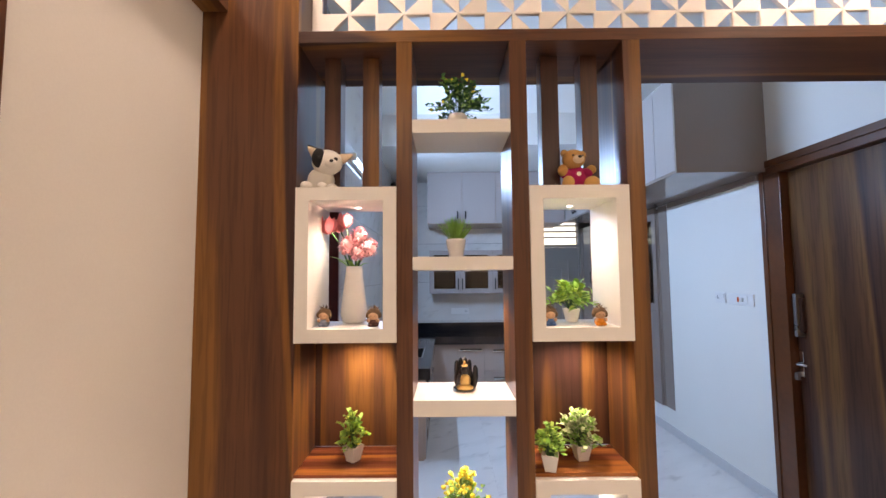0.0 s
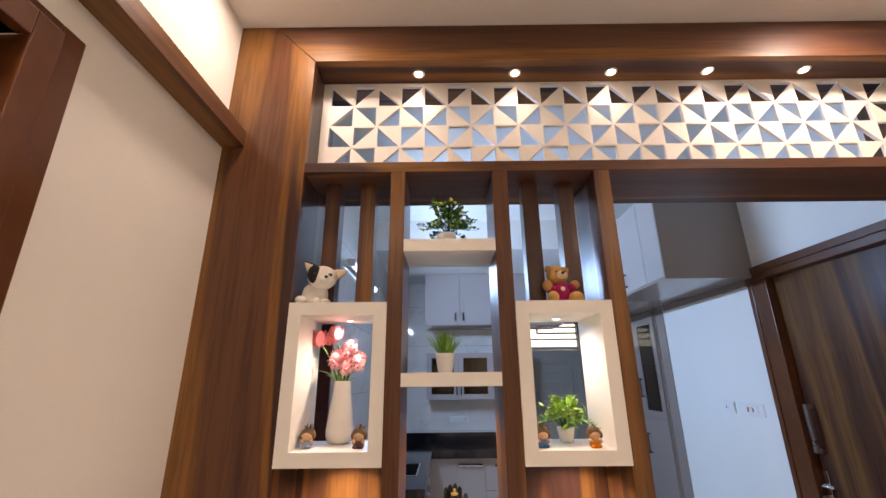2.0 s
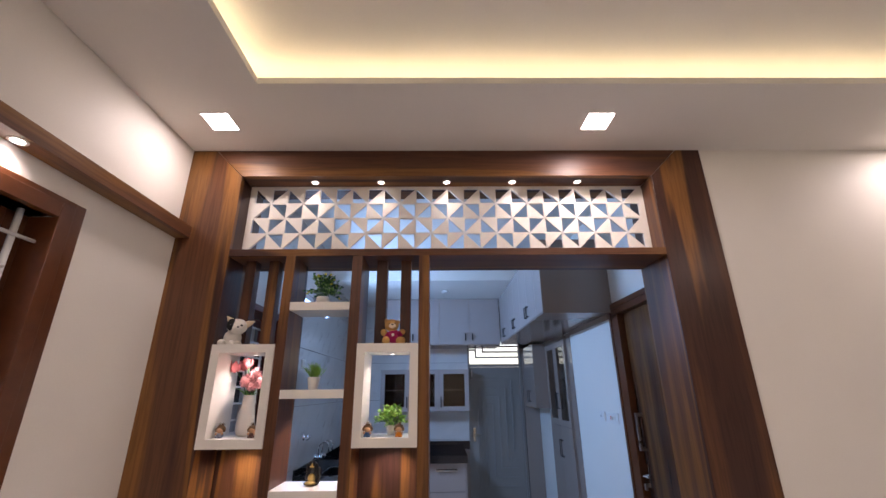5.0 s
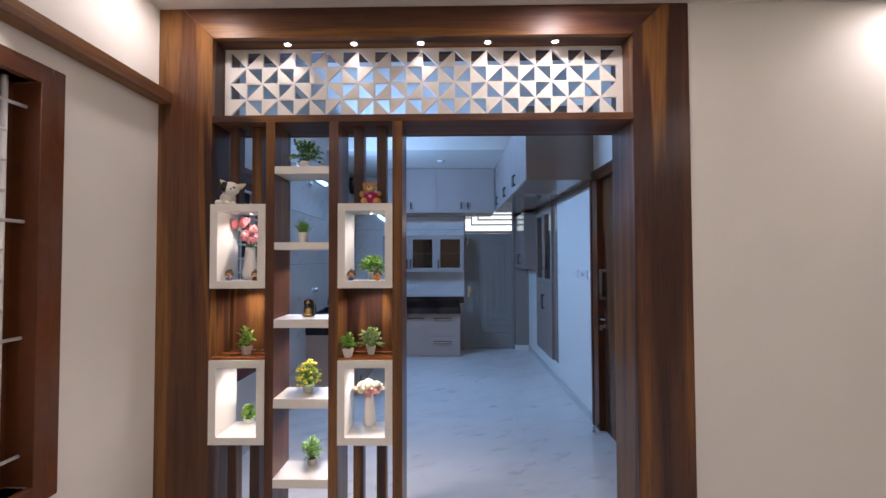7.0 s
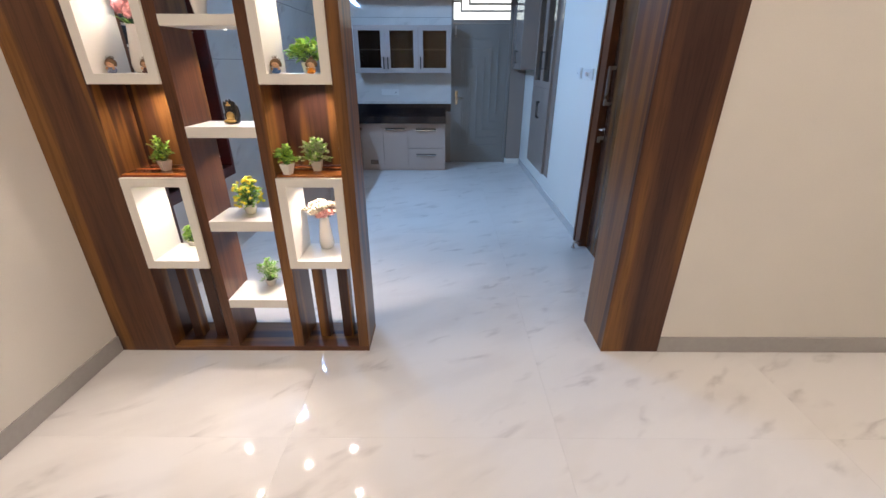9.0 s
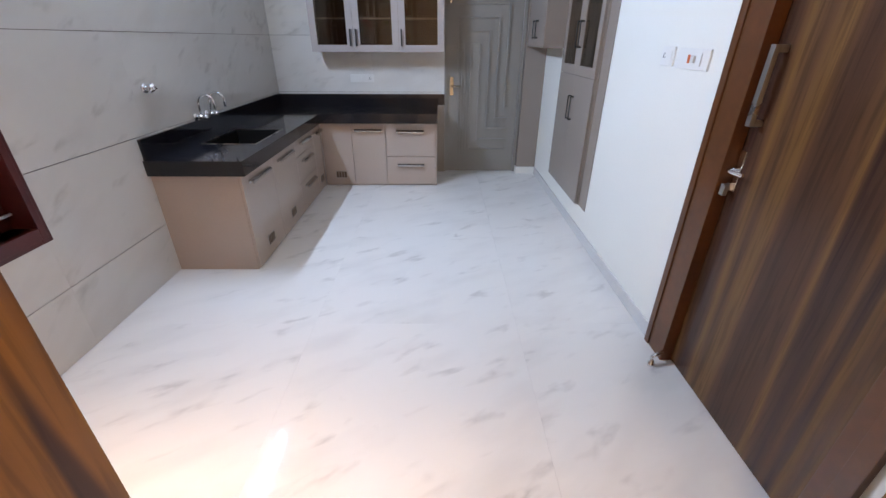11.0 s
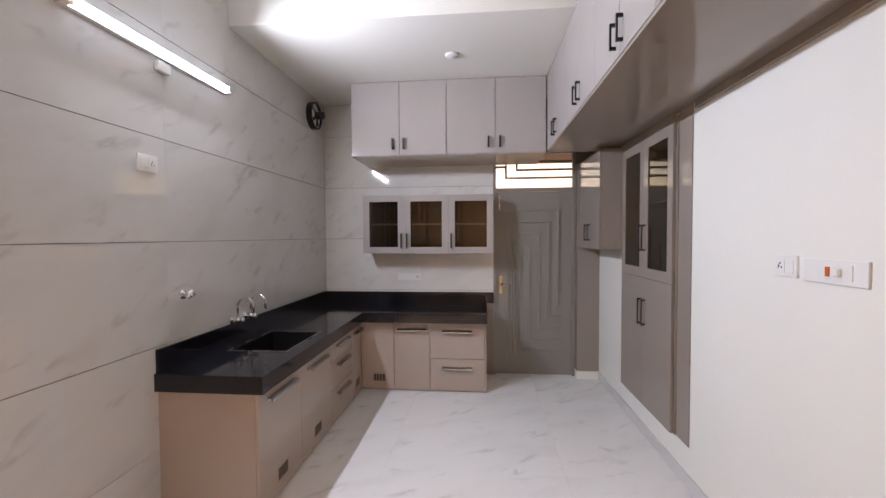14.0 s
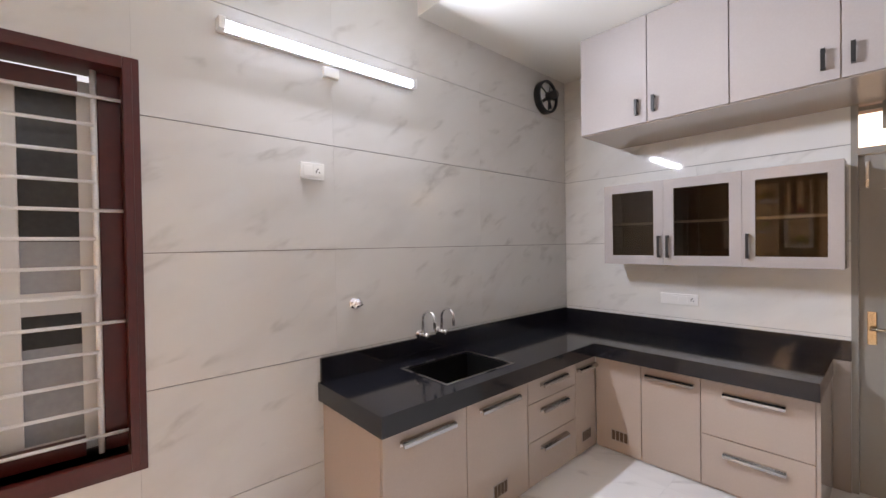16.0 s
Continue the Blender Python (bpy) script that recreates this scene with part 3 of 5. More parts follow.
part("foot", lathe([(0.018, 0), (0.018, 0.01), (0.010, 0.016), (0.010, 0.03)], (2.49, 2.87, 0.0)), M["chrome"], stop)

service = thing("door_service", (1.88, KY, 0), "grey-beige enamelled panel door with nested mouldings", "door", kind="structure")
part("threshold", boxes((KDX0, KDX1, KY + 0.057, KY + 0.10, -0.018, 0.012)), M["door_grey"], service)
part("door_leaf", boxes((KDX0, KDX1, KY + 0.02, KY + 0.055, 0.002, KDTOP), bevel=0.002), M["door_grey"], service)
part("door_frame", boxes((KDX0 - 0.03, KDX0, KY - 0.01, KY + 0.07, 0, 2.52), (KDX1, KDX1 + 0.03, KY - 0.01, KY + 0.07, 0, 2.52),
                         (KDX0, KDX1, KY - 0.008, KY + 0.07, KDTOP + 0.004, KDTOP + 0.045), (KDX0, KDX1, KY - 0.008, KY + 0.07, 2.48, 2.52)), M["door_grey"], service, "grey-beige enamelled frame")
W = KDX1 - KDX0
for i in range(5):
    xr = KDX1 - 0.15 - i * 0.105
    zt, zb = 1.86 - i * 0.13, 0.78 - i * 0.125
    xl = KDX0 + 0.10 + i * 0.035
    r, y = 0.018, KY + 0.018
    part("moulding", boxes((xl, xr, y - r, y + 0.004, zt - 0.010, zt + 0.010), (xr - 0.010, xr + 0.010, y - r + 0.0002, y + 0.004, zb, zt),
                           (xr - 0.010, KDX1 - 0.115, y - r + 0.0003, y + 0.004, zb - 0.010, zb + 0.010), bevel=0.002), M["door_grey"], service)
    if i:
        part("moulding", boxes((xl - 0.010, xl + 0.010, y - r + 0.0004, y + 0.004, 0.12 + i * 0.03, zt), bevel=0.002), M["door_grey"], service)
level_handle(KDX0 + 0.055, KY + 0.02, 1.02, service, M["brass"], "y")
part("tower_bolt", boxes((KDX0 + 0.03, KDX0 + 0.045, KY + 0.005, KY + 0.02, 1.86, 2.02), bevel=0.002), M["steel"], service)
# grille of the transom: nested bars, with the pane behind
bars = [(KDX0 + 0.10, KDX1, 2.205, 2.230), (KDX0 + 0.22, KDX1, 2.295, 2.320), (KDX0, KDX0 + 0.10, 2.330, 2.355),
        (KDX0 + 0.22, KDX1, 2.385, 2.410)]
part("grille", boxes(*[(x0, x1, KY + 0.02, KY + 0.035, z0, z1) for x0, x1, z0, z1 in bars],
                     (KDX0 + 0.10, KDX0 + 0.124, KY + 0.0201, KY + 0.0349, 2.23, 2.48), (KDX0 + 0.22, KDX0 + 0.244, KY + 0.0201, KY + 0.0349, 2.32, 2.48)), M["door_grey"], service, "nested rectangular transom bars")
pane = part("pane", boxes((KDX0, KDX1, KY + 0.05, KY + 0.055, KDTOP + 0.045, 2.48)), M["glass"], service)
pane.visible_shadow = False


# ---- windows ----
def barred_window(name, x, y0, y1, z0, z1, label, uprights, rows, inset, white_sash=False):
    w = thing(name, (x, (y0 + y1) / 2, z0), label, "window", kind="structure")
    ye, zt = (y1 + 0.028, z1 + 0.03) if white_sash else (y1 - 0.03, z1)   # inner edge of the far jamb and of the head
    for nm, s in (("window_frame", (x - 0.14, x + 0.028, y0 - 0.03, y0 + 0.03, z0 - 0.06, z1 + 0.06)), ("window_frame", (x - 0.14, x + 0.028, ye, ye + 0.032 + 0.028 * (not white_sash), z0 - 0.06, z1 + 0.06)),
                  ("window_head", (x - 0.14, x + 0.028, y0 + 0.03, ye, zt, z1 + 0.06)), ("window_sill", (x - 0.14, x + 0.028, y0 + 0.03, ye, z0 - 0.06, z0 + 0.0))):
        part(nm, boxes(s, bevel=0.003), M["frame_dark"] if white_sash else M["frame_wood"], w, "polished red-brown teak")
    # outer casing proud of the wall
    for s in ((x, x + 0.018, y0 - 0.085, y0 - 0.03, z0 - 0.085, z1 + 0.085), (x, x + 0.018, y1 + 0.03, y1 + 0.085, z0 - 0.085, z1 + 0.085),
              (x, x + 0.0175, y0 - 0.03, y1 + 0.03, z1 + 0.06, z1 + 0.085), (x, x + 0.0175, y0 - 0.03, y1 + 0.03, z0 - 0.085, z0 - 0.06)):
        part("casing", boxes(s, bevel=0.004), M["frame_dark"] if white_sash else M["frame_wood"], w)
    xg = x - inset
    for y in uprights:
        part("grille_bar", tube_mesh([(xg, y, z0), (xg, y, zt)], 0.011, 8), M["grill"], w)
    zlow, step = rows
    for i in range(13):
        z = zlow + i * step
        full = i % 4 == 0
        part("grille_rod", tube_mesh([(xg + 0.009, y0 + 0.03 if full else min(uprights), z), (xg + 0.009, ye if full else max(uprights), z)], 0.0075, 8), M["grill"], w)
    wood = M["frame_dark"] if white_sash else M["frame_wood"]
    for s in ((x - 0.13, x - 0.088, y0 + 0.03, y0 + 0.11, z0, z1), (x - 0.13, x - 0.088, y1 - 0.11 + 0.06 * white_sash, ye, z0, zt), (x - 0.13, x - 0.088, y0 + 0.11, y1 - 0.11, z0, z0 + 0.07), (x - 0.13, x - 0.088, y0 + 0.11, y1 - 0.11, z1 - 0.07, z1)):
        part("stile", boxes(s, bevel=0.003), wood, w)
    if white_sash:
        for s in ((x - 0.20, x - 0.16, 2.865, 2.94, z0, z1), (x - 0.20, x - 0.16, 2.60, 2.685, z0 + 0.06, z1 - 0.06), (x - 0.20, x - 0.16, y0, y0 + 0.08, z0, z1),
                  (x - 0.20, x - 0.16, y0 + 0.08, 2.865, z1 - 0.06, z1), (x - 0.20, x - 0.16, y0 + 0.08, 2.865, z0, z0 + 0.06), (x - 0.195, x - 0.165, 2.685, 2.865, 1.30, 1.39), (x - 0.195, x - 0.165, y0 + 0.08, 2.60, 1.30, 1.39)):
            part("sash", boxes(s, bevel=0.002), M["upvc"], w, "white sash frame")
        for a_, b_ in ((2.685, 2.865), (y0 + 0.08, 2.60)):
            part("pane", boxes((x - 0.185, x - 0.180, a_, b_, 1.60, z1 - 0.06)), M["tint"], w, "dark tinted pane")
            part("pane", boxes((x - 0.185, x - 0.1805, a_, b_, 1.39, 1.60)), M["frosted"], w, "frosted grey pane")
            part("pane", boxes((x - 0.185, x - 0.1805, a_, b_, z0 + 0.06, 1.165)), M["frosted"], w, "frosted grey pane")
            part("pane", boxes((x - 0.185, x - 0.180, a_, b_, 1.165, 1.30)), M["tint"], w, "dark tinted pane")
        return w
    for s in ((x - 0.20, x - 0.16, y0, y0 + 0.07, z0, z1), (x - 0.20, x - 0.16, y1 - 0.07, y1, z0, z1), (x - 0.20, x - 0.16, y0 + 0.07, y1 - 0.07, z0, z0 + 0.07), (x - 0.20, x - 0.16, y0 + 0.07, y1 - 0.07, z1 - 0.07, z1)):
        part("sash", boxes(s, bevel=0.003), M["frame_wood"], w)
    p = part("pane", boxes((x - 0.185, x - 0.18, y0 + 0.07, y1 - 0.07, z0 + 0.07, z1 - 0.07)), M["glass"], w)
    p.visible_shadow = False
    return w


barred_window("window_living", XL, LW[0], LW[1], LW[2], LW[3], "red-brown teak window with a white steel grille", (-0.60, -0.18, 0.22, 0.632), (0.807, 0.1185), 0.045)
barred_window("window_kitchen", XL + 0.008, KW[0], KW[1], KW[2], KW[3], "red-brown teak kitchen window with a white steel grille", (2.06, 2.49, 2.918), (0.787, 0.1175), 0.075, True)


# ---- kitchen cabinets ----
def bow_handle(p, axis, length, parent, mat, out=(0, -1, 0), r=0.006, stand=0.026):
    """A flat bar handle on two stubs; p its centre on the door's face."""
    p, out = Vector(p), Vector(out)
    a = Vector({"x": (1, 0, 0), "y": (0, 1, 0), "z": (0, 0, 1)}[axis])
    across = out.cross(a)
    bm = bmesh.new()

    def slab(c, h):
        vs = [c + a * h[0] * i + out * h[1] * j + across * h[2] * k for k in (-1, 1) for j in (-1, 1) for i in (-1, 1)]
        v = [bm.verts.new(q) for q in vs]
        for f in ((0, 2, 3, 1), (4, 5, 7, 6), (0, 1, 5, 4), (2, 6, 7, 3), (0, 4, 6, 2), (1, 3, 7, 5)):
            bm.faces.new([v[i] for i in f])

    slab(p + out * stand, (length / 2, r * 0.6, r))
    for s in (-1, 1):
        slab(p + a * s * (length / 2 - r) + out * stand / 2, (r, stand / 2, r))
    bmesh.ops.recalc_face_normals(bm, faces=bm.faces)
    return part("handle", bm, mat, parent, "black metal bar handle" if mat is M["black"] else "")


def profile_handle(p, axis, length, parent, out):
    """A broad chrome edge-pull."""
    p, out = Vector(p), Vector(out)
    a = Vector({"x": (1, 0, 0), "y": (0, 1, 0)}[axis])
    bm = bmesh.new()
    outline = [(0, 0.016), (0.022, 0.016), (0.036, 0.006), (0.036, -0.010), (0.030, -0.010), (0.029, 0.001), (0.018, 0.007), (0.004, 0.006), (0.003, -0.012), (0, -0.012)]
    ends = [[bm.verts.new(p + a * s * length / 2 + out * o + Vector((0, 0, h))) for o, h in outline] for s in (-1, 1)]
    n = len(outline)
    for k in range(n):
        bm.faces.new((ends[0][k], ends[0][(k + 1) % n], ends[1][(k + 1) % n], ends[1][k]))
    bm.faces.new(ends[0][::-1])
    bm.faces.new(ends[1])
    bmesh.ops.recalc_face_normals(bm, faces=bm.faces)
    return part("handle", bm, M["pull"], parent, "satin steel edge handle")


def vent(p, axis, parent, out):
    """Four upright vent slots in a plate."""
    p, out = Vector(p), Vector(out)
    if axis == "y":
        plate = (p.x, p.x + 0.002, p.y - 0.064, p.y + 0.064, p.z - 0.042, p.z + 0.042)
        slots = [(p.x + 0.0021, p.x + 0.004, p.y - 0.057 + i * 0.03, p.y - 0.033 + i * 0.03, p.z - 0.034, p.z + 0.034) for i in range(4)]
    else:
        plate = (p.x - 0.064, p.x + 0.064, p.y - 0.002, p.y, p.z - 0.042, p.z + 0.042)
        slots = [(p.x - 0.057 + i * 0.03, p.x - 0.033 + i * 0.03, p.y - 0.004, p.y - 0.0021, p.z - 0.034, p.z + 0.034) for i in range(4)]
    v = part("vent_plate", boxes(plate), M["grey_lam"], parent)
    part("vent_louvre", boxes(*slots), M["dark_lam"], parent, "dark louvre slots")


CF, CZ = 0.068, 0.71     # face of the left run, top of the carcasses
g = 0.003
lefts = [(3.86, 4.398, "door"), (4.398, 4.943, "door"), (4.943, 5.51, "drawers"), (5.51, 5.80, "door")]
for y0, y1, what in lefts:
    c = thing("base_cabinet", (-0.25, (y0 + y1) / 2, 0), "glossy taupe base cabinet with three drawers" if what == "drawers" else "glossy taupe base cabinet with a vented door", "kitchen cabinet", "base cabinets")
    low = 0.59 if y0 < 4.9 else CZ
    part("carcass", boxes((-0.52, CF - 0.019, y0, y1, 0.0, low)), M["taupe"], c)
    if y0 < 3.9:
        part("end_panel", boxes((-0.52, CF - 0.0185, y0 - 0.0005, y0 + 0.018, 0.0, CZ)), M["taupe"], c)
    if what == "drawers":
        for z0, z1 in ((0.012, 0.296), (0.296, 0.54), (0.54, CZ - 0.004)):
            d = part("drawer_front", boxes((CF - 0.018, CF, y0 + g, y1 - g, z0 + g, z1 - g), bevel=0.0015), M["taupe"], c)
            profile_handle((CF, (y0 + y1) / 2, z1 - 0.066), "y", 0.30, d, (1, 0, 0))
    else:
        d = part("door", boxes((CF - 0.018, CF, y0 + g, y1 - g, 0.012, CZ - 0.004), bevel=0.0015), M["taupe"], c)
        profile_handle((CF, (y0 + y1) / 2, CZ - 0.078), "y", min(0.34, y1 - y0 - 0.04), d, (1, 0, 0))
        if y0 < 4 or y1 > 5.6 or True:
            vent((CF, (y0 + y1) / 2, 0.13), "y", d, (1, 0, 0))
BF = 5.798
for x0, x1, what in ((0.070, 0.408, "blank"), (0.408, 0.777, "door"), (0.777, 1.325, "drawers")):
    c = thing("base_cabinet", ((x0 + x1) / 2, 6.1, 0), "glossy taupe back-wall base cabinet", "kitchen cabinet", "base cabinets")
    part("carcass", boxes((x0, x1, BF + 0.019, KY - 0.02, 0.0, CZ)), M["taupe"], c)
    if what == "drawers":
        for z0, z1 in ((0.012, 0.336), (0.336, CZ - 0.004)):
            d = part("drawer_front", boxes((x0 + g, x1 - g, BF, BF + 0.018, z0 + g, z1 - g), bevel=0.0015), M["taupe"], c)
            profile_handle(((x0 + x1) / 2, BF, z1 - 0.095), "x", 0.30, d, (0, -1, 0))
    else:
        d = part("door", boxes((x0 + g, x1 - g, BF, BF + 0.018, 0.012, CZ - 0.004), bevel=0.0015), M["taupe"], c)
        if what == "door":
            profile_handle(((x0 + x1) / 2, BF, CZ - 0.088), "x", 0.30, d, (0, -1, 0))
        else:
            vent((x1 - 0.155, BF, 0.13), "x", d, (0, -1, 0))
part("end_panel", boxes((1.326, 1.343, BF, KY - 0.012, 0, CZ), bevel=0.001), M["taupe"], c)

filler = thing("filler_panel", (1.386, KY - 0.02, 0), "narrow grey-brown laminate panel beside the base cabinets", "cabinet panel")
part("panel", boxes((1.3445, 1.428, KY - 0.030, KY - 0.0115, 0.001, 0.808), bevel=0.001), M["taupe_shaded"], filler)

SX0, SX1, SY0, SY1 = -0.39, 0.01, 4.312, 4.868
top = thing("worktop", (0, 5.0, 0.71), "thick polished black granite L-shaped worktop with upstand", "worktop")
ux, uy = [-0.52, SX0, SX1, 0.112, 1.350], [3.832, SY0, SY1, 5.700, KY - 0.012]
part("slab", slab_with_holes(ux, uy, lambda i, j: (i, j) != (1, 1) and (i < 3 or j == 3), CZ + 0.002, 0.812, "z"), M["granite"], top)
part("upstand", boxes((-0.52, -0.498, 3.845, KY - 0.034, 0.812, 0.945), bevel=0.002), M["granite"], top)
part("upstand", boxes((-0.52, 1.43, KY - 0.034, KY - 0.012, 0.812, 0.935), bevel=0.002), M["granite"], top)
sink = thing("sink", (-0.19, 4.57, 0.62), "black square undermount sink bowl", "sink")
part("bowl", boxes((SX0, SX1, SY0, SY1, 0.60, 0.61), (SX0, SX0 + 0.012, SY0, SY1, 0.61, 0.806), (SX1 - 0.012, SX1, SY0, SY1, 0.61, 0.806),
                   (SX0 + 0.012, SX1 - 0.012, SY0, SY0 + 0.012, 0.61, 0.806), (SX0 + 0.012, SX1 - 0.012, SY1 - 0.012, SY1, 0.61, 0.806)), M["sink"], sink)
part("rim", boxes((SX0 - 0.007, SX1 + 0.007, SY0 - 0.007, SY0 + 0.006, 0.8125, 0.8155), (SX0 - 0.007, SX1 + 0.007, SY1 - 0.006, SY1 + 0.007, 0.8125, 0.8155),
                  (SX0 - 0.007, SX0 + 0.006, SY0 + 0.006, SY1 - 0.006, 0.8125, 0.8155), (SX1 - 0.006, SX1 + 0.007, SY0 + 0.006, SY1 - 0.006, 0.8125, 0.8155)), M["steel"], sink, "thin steel-grey rim")
part("drain", lathe([(0.04, 0.0), (0.04, 0.004), (0.03, 0.005)], (-0.19, 4.57, 0.61)), M["steel"], sink)


def swan_tap(x, y, z):
    t = thing("swan_neck_tap", (x, y, z), "chrome wall-mounted swan-neck sink tap", "tap", "sink taps")
    part("flange", tube_mesh([(x, y, z), (x + 0.012, y, z)], 0.026, 18), M["chrome"], t)
    part("body", tube_mesh([(x + 0.01, y, z), (x + 0.075, y, z)], 0.016, 14), M["chrome"], t)
    part("knob", tube_mesh([(x + 0.075, y, z), (x + 0.10, y, z)], [0.022, 0.019], 14), M["chrome"], t)
    arc = [(x + 0.05, y, z + 0.01), (x + 0.05, y, z + 0.10)] + [(x + 0.05 + 0.062 * (1 - math.cos(a)), y, z + 0.10 + 0.062 * math.sin(a)) for a in [k * math.pi / 10 for k in range(1, 10)]] + [(x + 0.17, y, z + 0.055)]
    part("spout", tube_mesh(arc, 0.0095, 12), M["chrome"], t)


swan_tap(-0.52, 4.54, 0.968)
swan_tap(-0.52, 4.705, 0.968)
valve = thing("wall_valve", (-0.52, 4.06, 1.225), "small chrome angle valve on the tiled wall", "tap")
part("flange", tube_mesh([(-0.52, 4.06, 1.225), (-0.508, 4.06, 1.225)], 0.03, 18), M["chrome"], valve)
part("body", tube_mesh([(-0.51, 4.06, 1.225), (-0.475, 4.06, 1.225)], 0.018, 14), M["chrome"], valve)
part("knob", tube_mesh([(-0.485, 4.045, 1.212), (-0.46, 4.075, 1.24)], [0.024, 0.026], 12), M["chrome"], valve)

# back-wall loft and glass cupboard
LF, LZ = 5.726, 2.362
for x0, x1, hinge in ((0.012, 0.495, -1), (0.495, 0.959, 1), (0.959, 1.43, -1), (1.43, 1.912, 1)):
    c = thing("loft_cabinet", ((x0 + x1) / 2, 6.0, LZ), "glossy grey-beige loft cabinet under the ceiling", "kitchen cabinet", "loft cabinets")
    part("carcass", boxes((x0, x1, LF + 0.019, KY - 0.011, LZ, KH - 0.001)), M["taupe"], c)
    d = part("door", boxes((x0 + g, x1 - g, LF, LF + 0.018, LZ + 0.006, KH - 0.006), bevel=0.0015), M["grey_lam"], c)
    hx = x1 - 0.065 if hinge < 0 else x0 + 0.045
    bow_handle((hx, LF, LZ + 0.115), "z", 0.105, d, M["black"], (0, -1, 0), 0.009)
RX = 1.917
cuts = [3.03, 3.30, 3.69, 4.09, 4.48, 4.88, 5.29, 5.722]
for i, (y0, y1) in enumerate(zip(cuts, cuts[1:])):
    c = thing("loft_cabinet", (2.24, (y0 + y1) / 2, LZ), "glossy grey-beige loft cabinet along the side wall", "kitchen cabinet", "loft cabinets")
    part("carcass", boxes((RX + 0.019, XR - 0.001, y0, y1, LZ + 0.019, KH - 0.001)), M["taupe"], c)
    d = part("door", boxes((RX, RX + 0.018, y0 + g, y1 - g, LZ + 0.02, KH - 0.006), bevel=0.0015), M["grey_lam"], c)
    if i:
        hy = y1 - 0.045 if i % 2 else y0 + 0.045
        bow_handle((RX, hy, LZ + 0.125), "z", 0.12, d, M["black"], (-1, 0, 0), 0.007)
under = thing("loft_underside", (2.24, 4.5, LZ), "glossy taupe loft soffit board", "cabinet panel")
part("panel", boxes((RX + 0.002, XR - 0.001, 3.030, LF + 0.02, LZ, LZ + 0.018), bevel=0.001), M["taupe_shaded"], under)
part("end_panel", boxes((RX, XR - 0.001, 3.012, 3.029, LZ, KH), bevel=0.001), M["taupe_shaded"], under)
part("fascia", boxes((XR - 0.025, XR - 0.001, 3.10, 4.303, LZ - 0.046, LZ - 0.001), bevel=0.001), M["taupe_shaded"], under)

glassc = thing("glass_cupboard", (0.72, 6.2, 1.387), "grey-beige wall cupboard with three smoked glass doors", "kitchen cabinet")
GF, GZ0, GZ1 = 6.06, 1.387, 2.010
part("carcass", boxes((0.022, 1.42, 6.08, KY - 0.011, GZ0, GZ0 + 0.018), (0.022, 1.42, 6.08, KY - 0.011, GZ1 - 0.018, GZ1), (0.022, 0.04, 6.08, KY - 0.011, GZ0 + 0.018, GZ1 - 0.018),
                      (1.402, 1.42, 6.08, KY - 0.011, GZ0 + 0.018, GZ1 - 0.018)), M["grey_lam"], glassc)
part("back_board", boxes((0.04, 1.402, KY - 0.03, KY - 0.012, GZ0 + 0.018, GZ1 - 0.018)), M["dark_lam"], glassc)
part("inner_shelf", boxes((0.041, 1.401, 6.10, KY - 0.031, 1.69, 1.708)), M["grey_lam"], glassc)
for x0, x1, hinge in ((0.022, 0.470, -1), (0.472, 0.945, 1), (0.947, 1.42, 1)):
    b = 0.068
    d = part("door", boxes((x0, x0 + b, GF, GF + 0.018, GZ0, GZ1), (x1 - b, x1, GF, GF + 0.018, GZ0, GZ1), (x0 + b, x1 - b, GF, GF + 0.018, GZ0, GZ0 + b), (x0 + b, x1 - b, GF, GF + 0.018, GZ1 - b, GZ1)), M["grey_lam"], glassc)
    part("pane", boxes((x0 + b, x1 - b, GF + 0.008, GF + 0.012, GZ0 + b, GZ1 - b)), M["smoke"], d, "smoked glass")
    bow_handle((x1 - 0.028 if hinge < 0 else x0 + 0.03, GF, GZ0 + 0.135), "z", 0.16, d, M["black"], (0, -1, 0), 0.008)

# tall recessed cupboard in the side wall
tall = thing("tall_cupboard", (XR, 5.0, 0.26), "tall recessed taupe cupboard, smoked glass above and solid doors below", "kitchen cabinet")
TF = 2.535
part("carcass", boxes((TF + 0.02, XR + 0.40, 4.52, 4.538, 0.258, 2.34), (TF + 0.02, XR + 0.40, 5.476, 5.494, 0.258, 2.34), (TF + 0.02, XR + 0.40, 4.538, 5.476, 0.258, 0.276),
                      (XR + 0.385, XR + 0.40, 4.538, 5.476, 0.276, 2.32), (TF + 0.02, XR + 0.40, 4.538, 5.476, 2.32, 2.338), (TF + 0.02, XR + 0.38, 4.538, 5.476, 1.235, 1.253), (TF + 0.03, XR + 0.38, 4.538, 5.476, 1.80, 1.815)), M["taupe_shaded"], tall)
part("side_trim", boxes((XR - 0.006, XR + 0.04, 4.3715, 4.519, 0.2565, DTOP + 0.0285), (XR - 0.006, XR - 0.001, 4.355, 4.3715, 0.2565, LZ - 0.003), bevel=0.001), M["taupe_shaded"], tall)
part("top_trim", boxes((TF, TF + 0.02, 4.541, 5.492, 2.30, LZ - 0.003)), M["taupe_shaded"], tall)
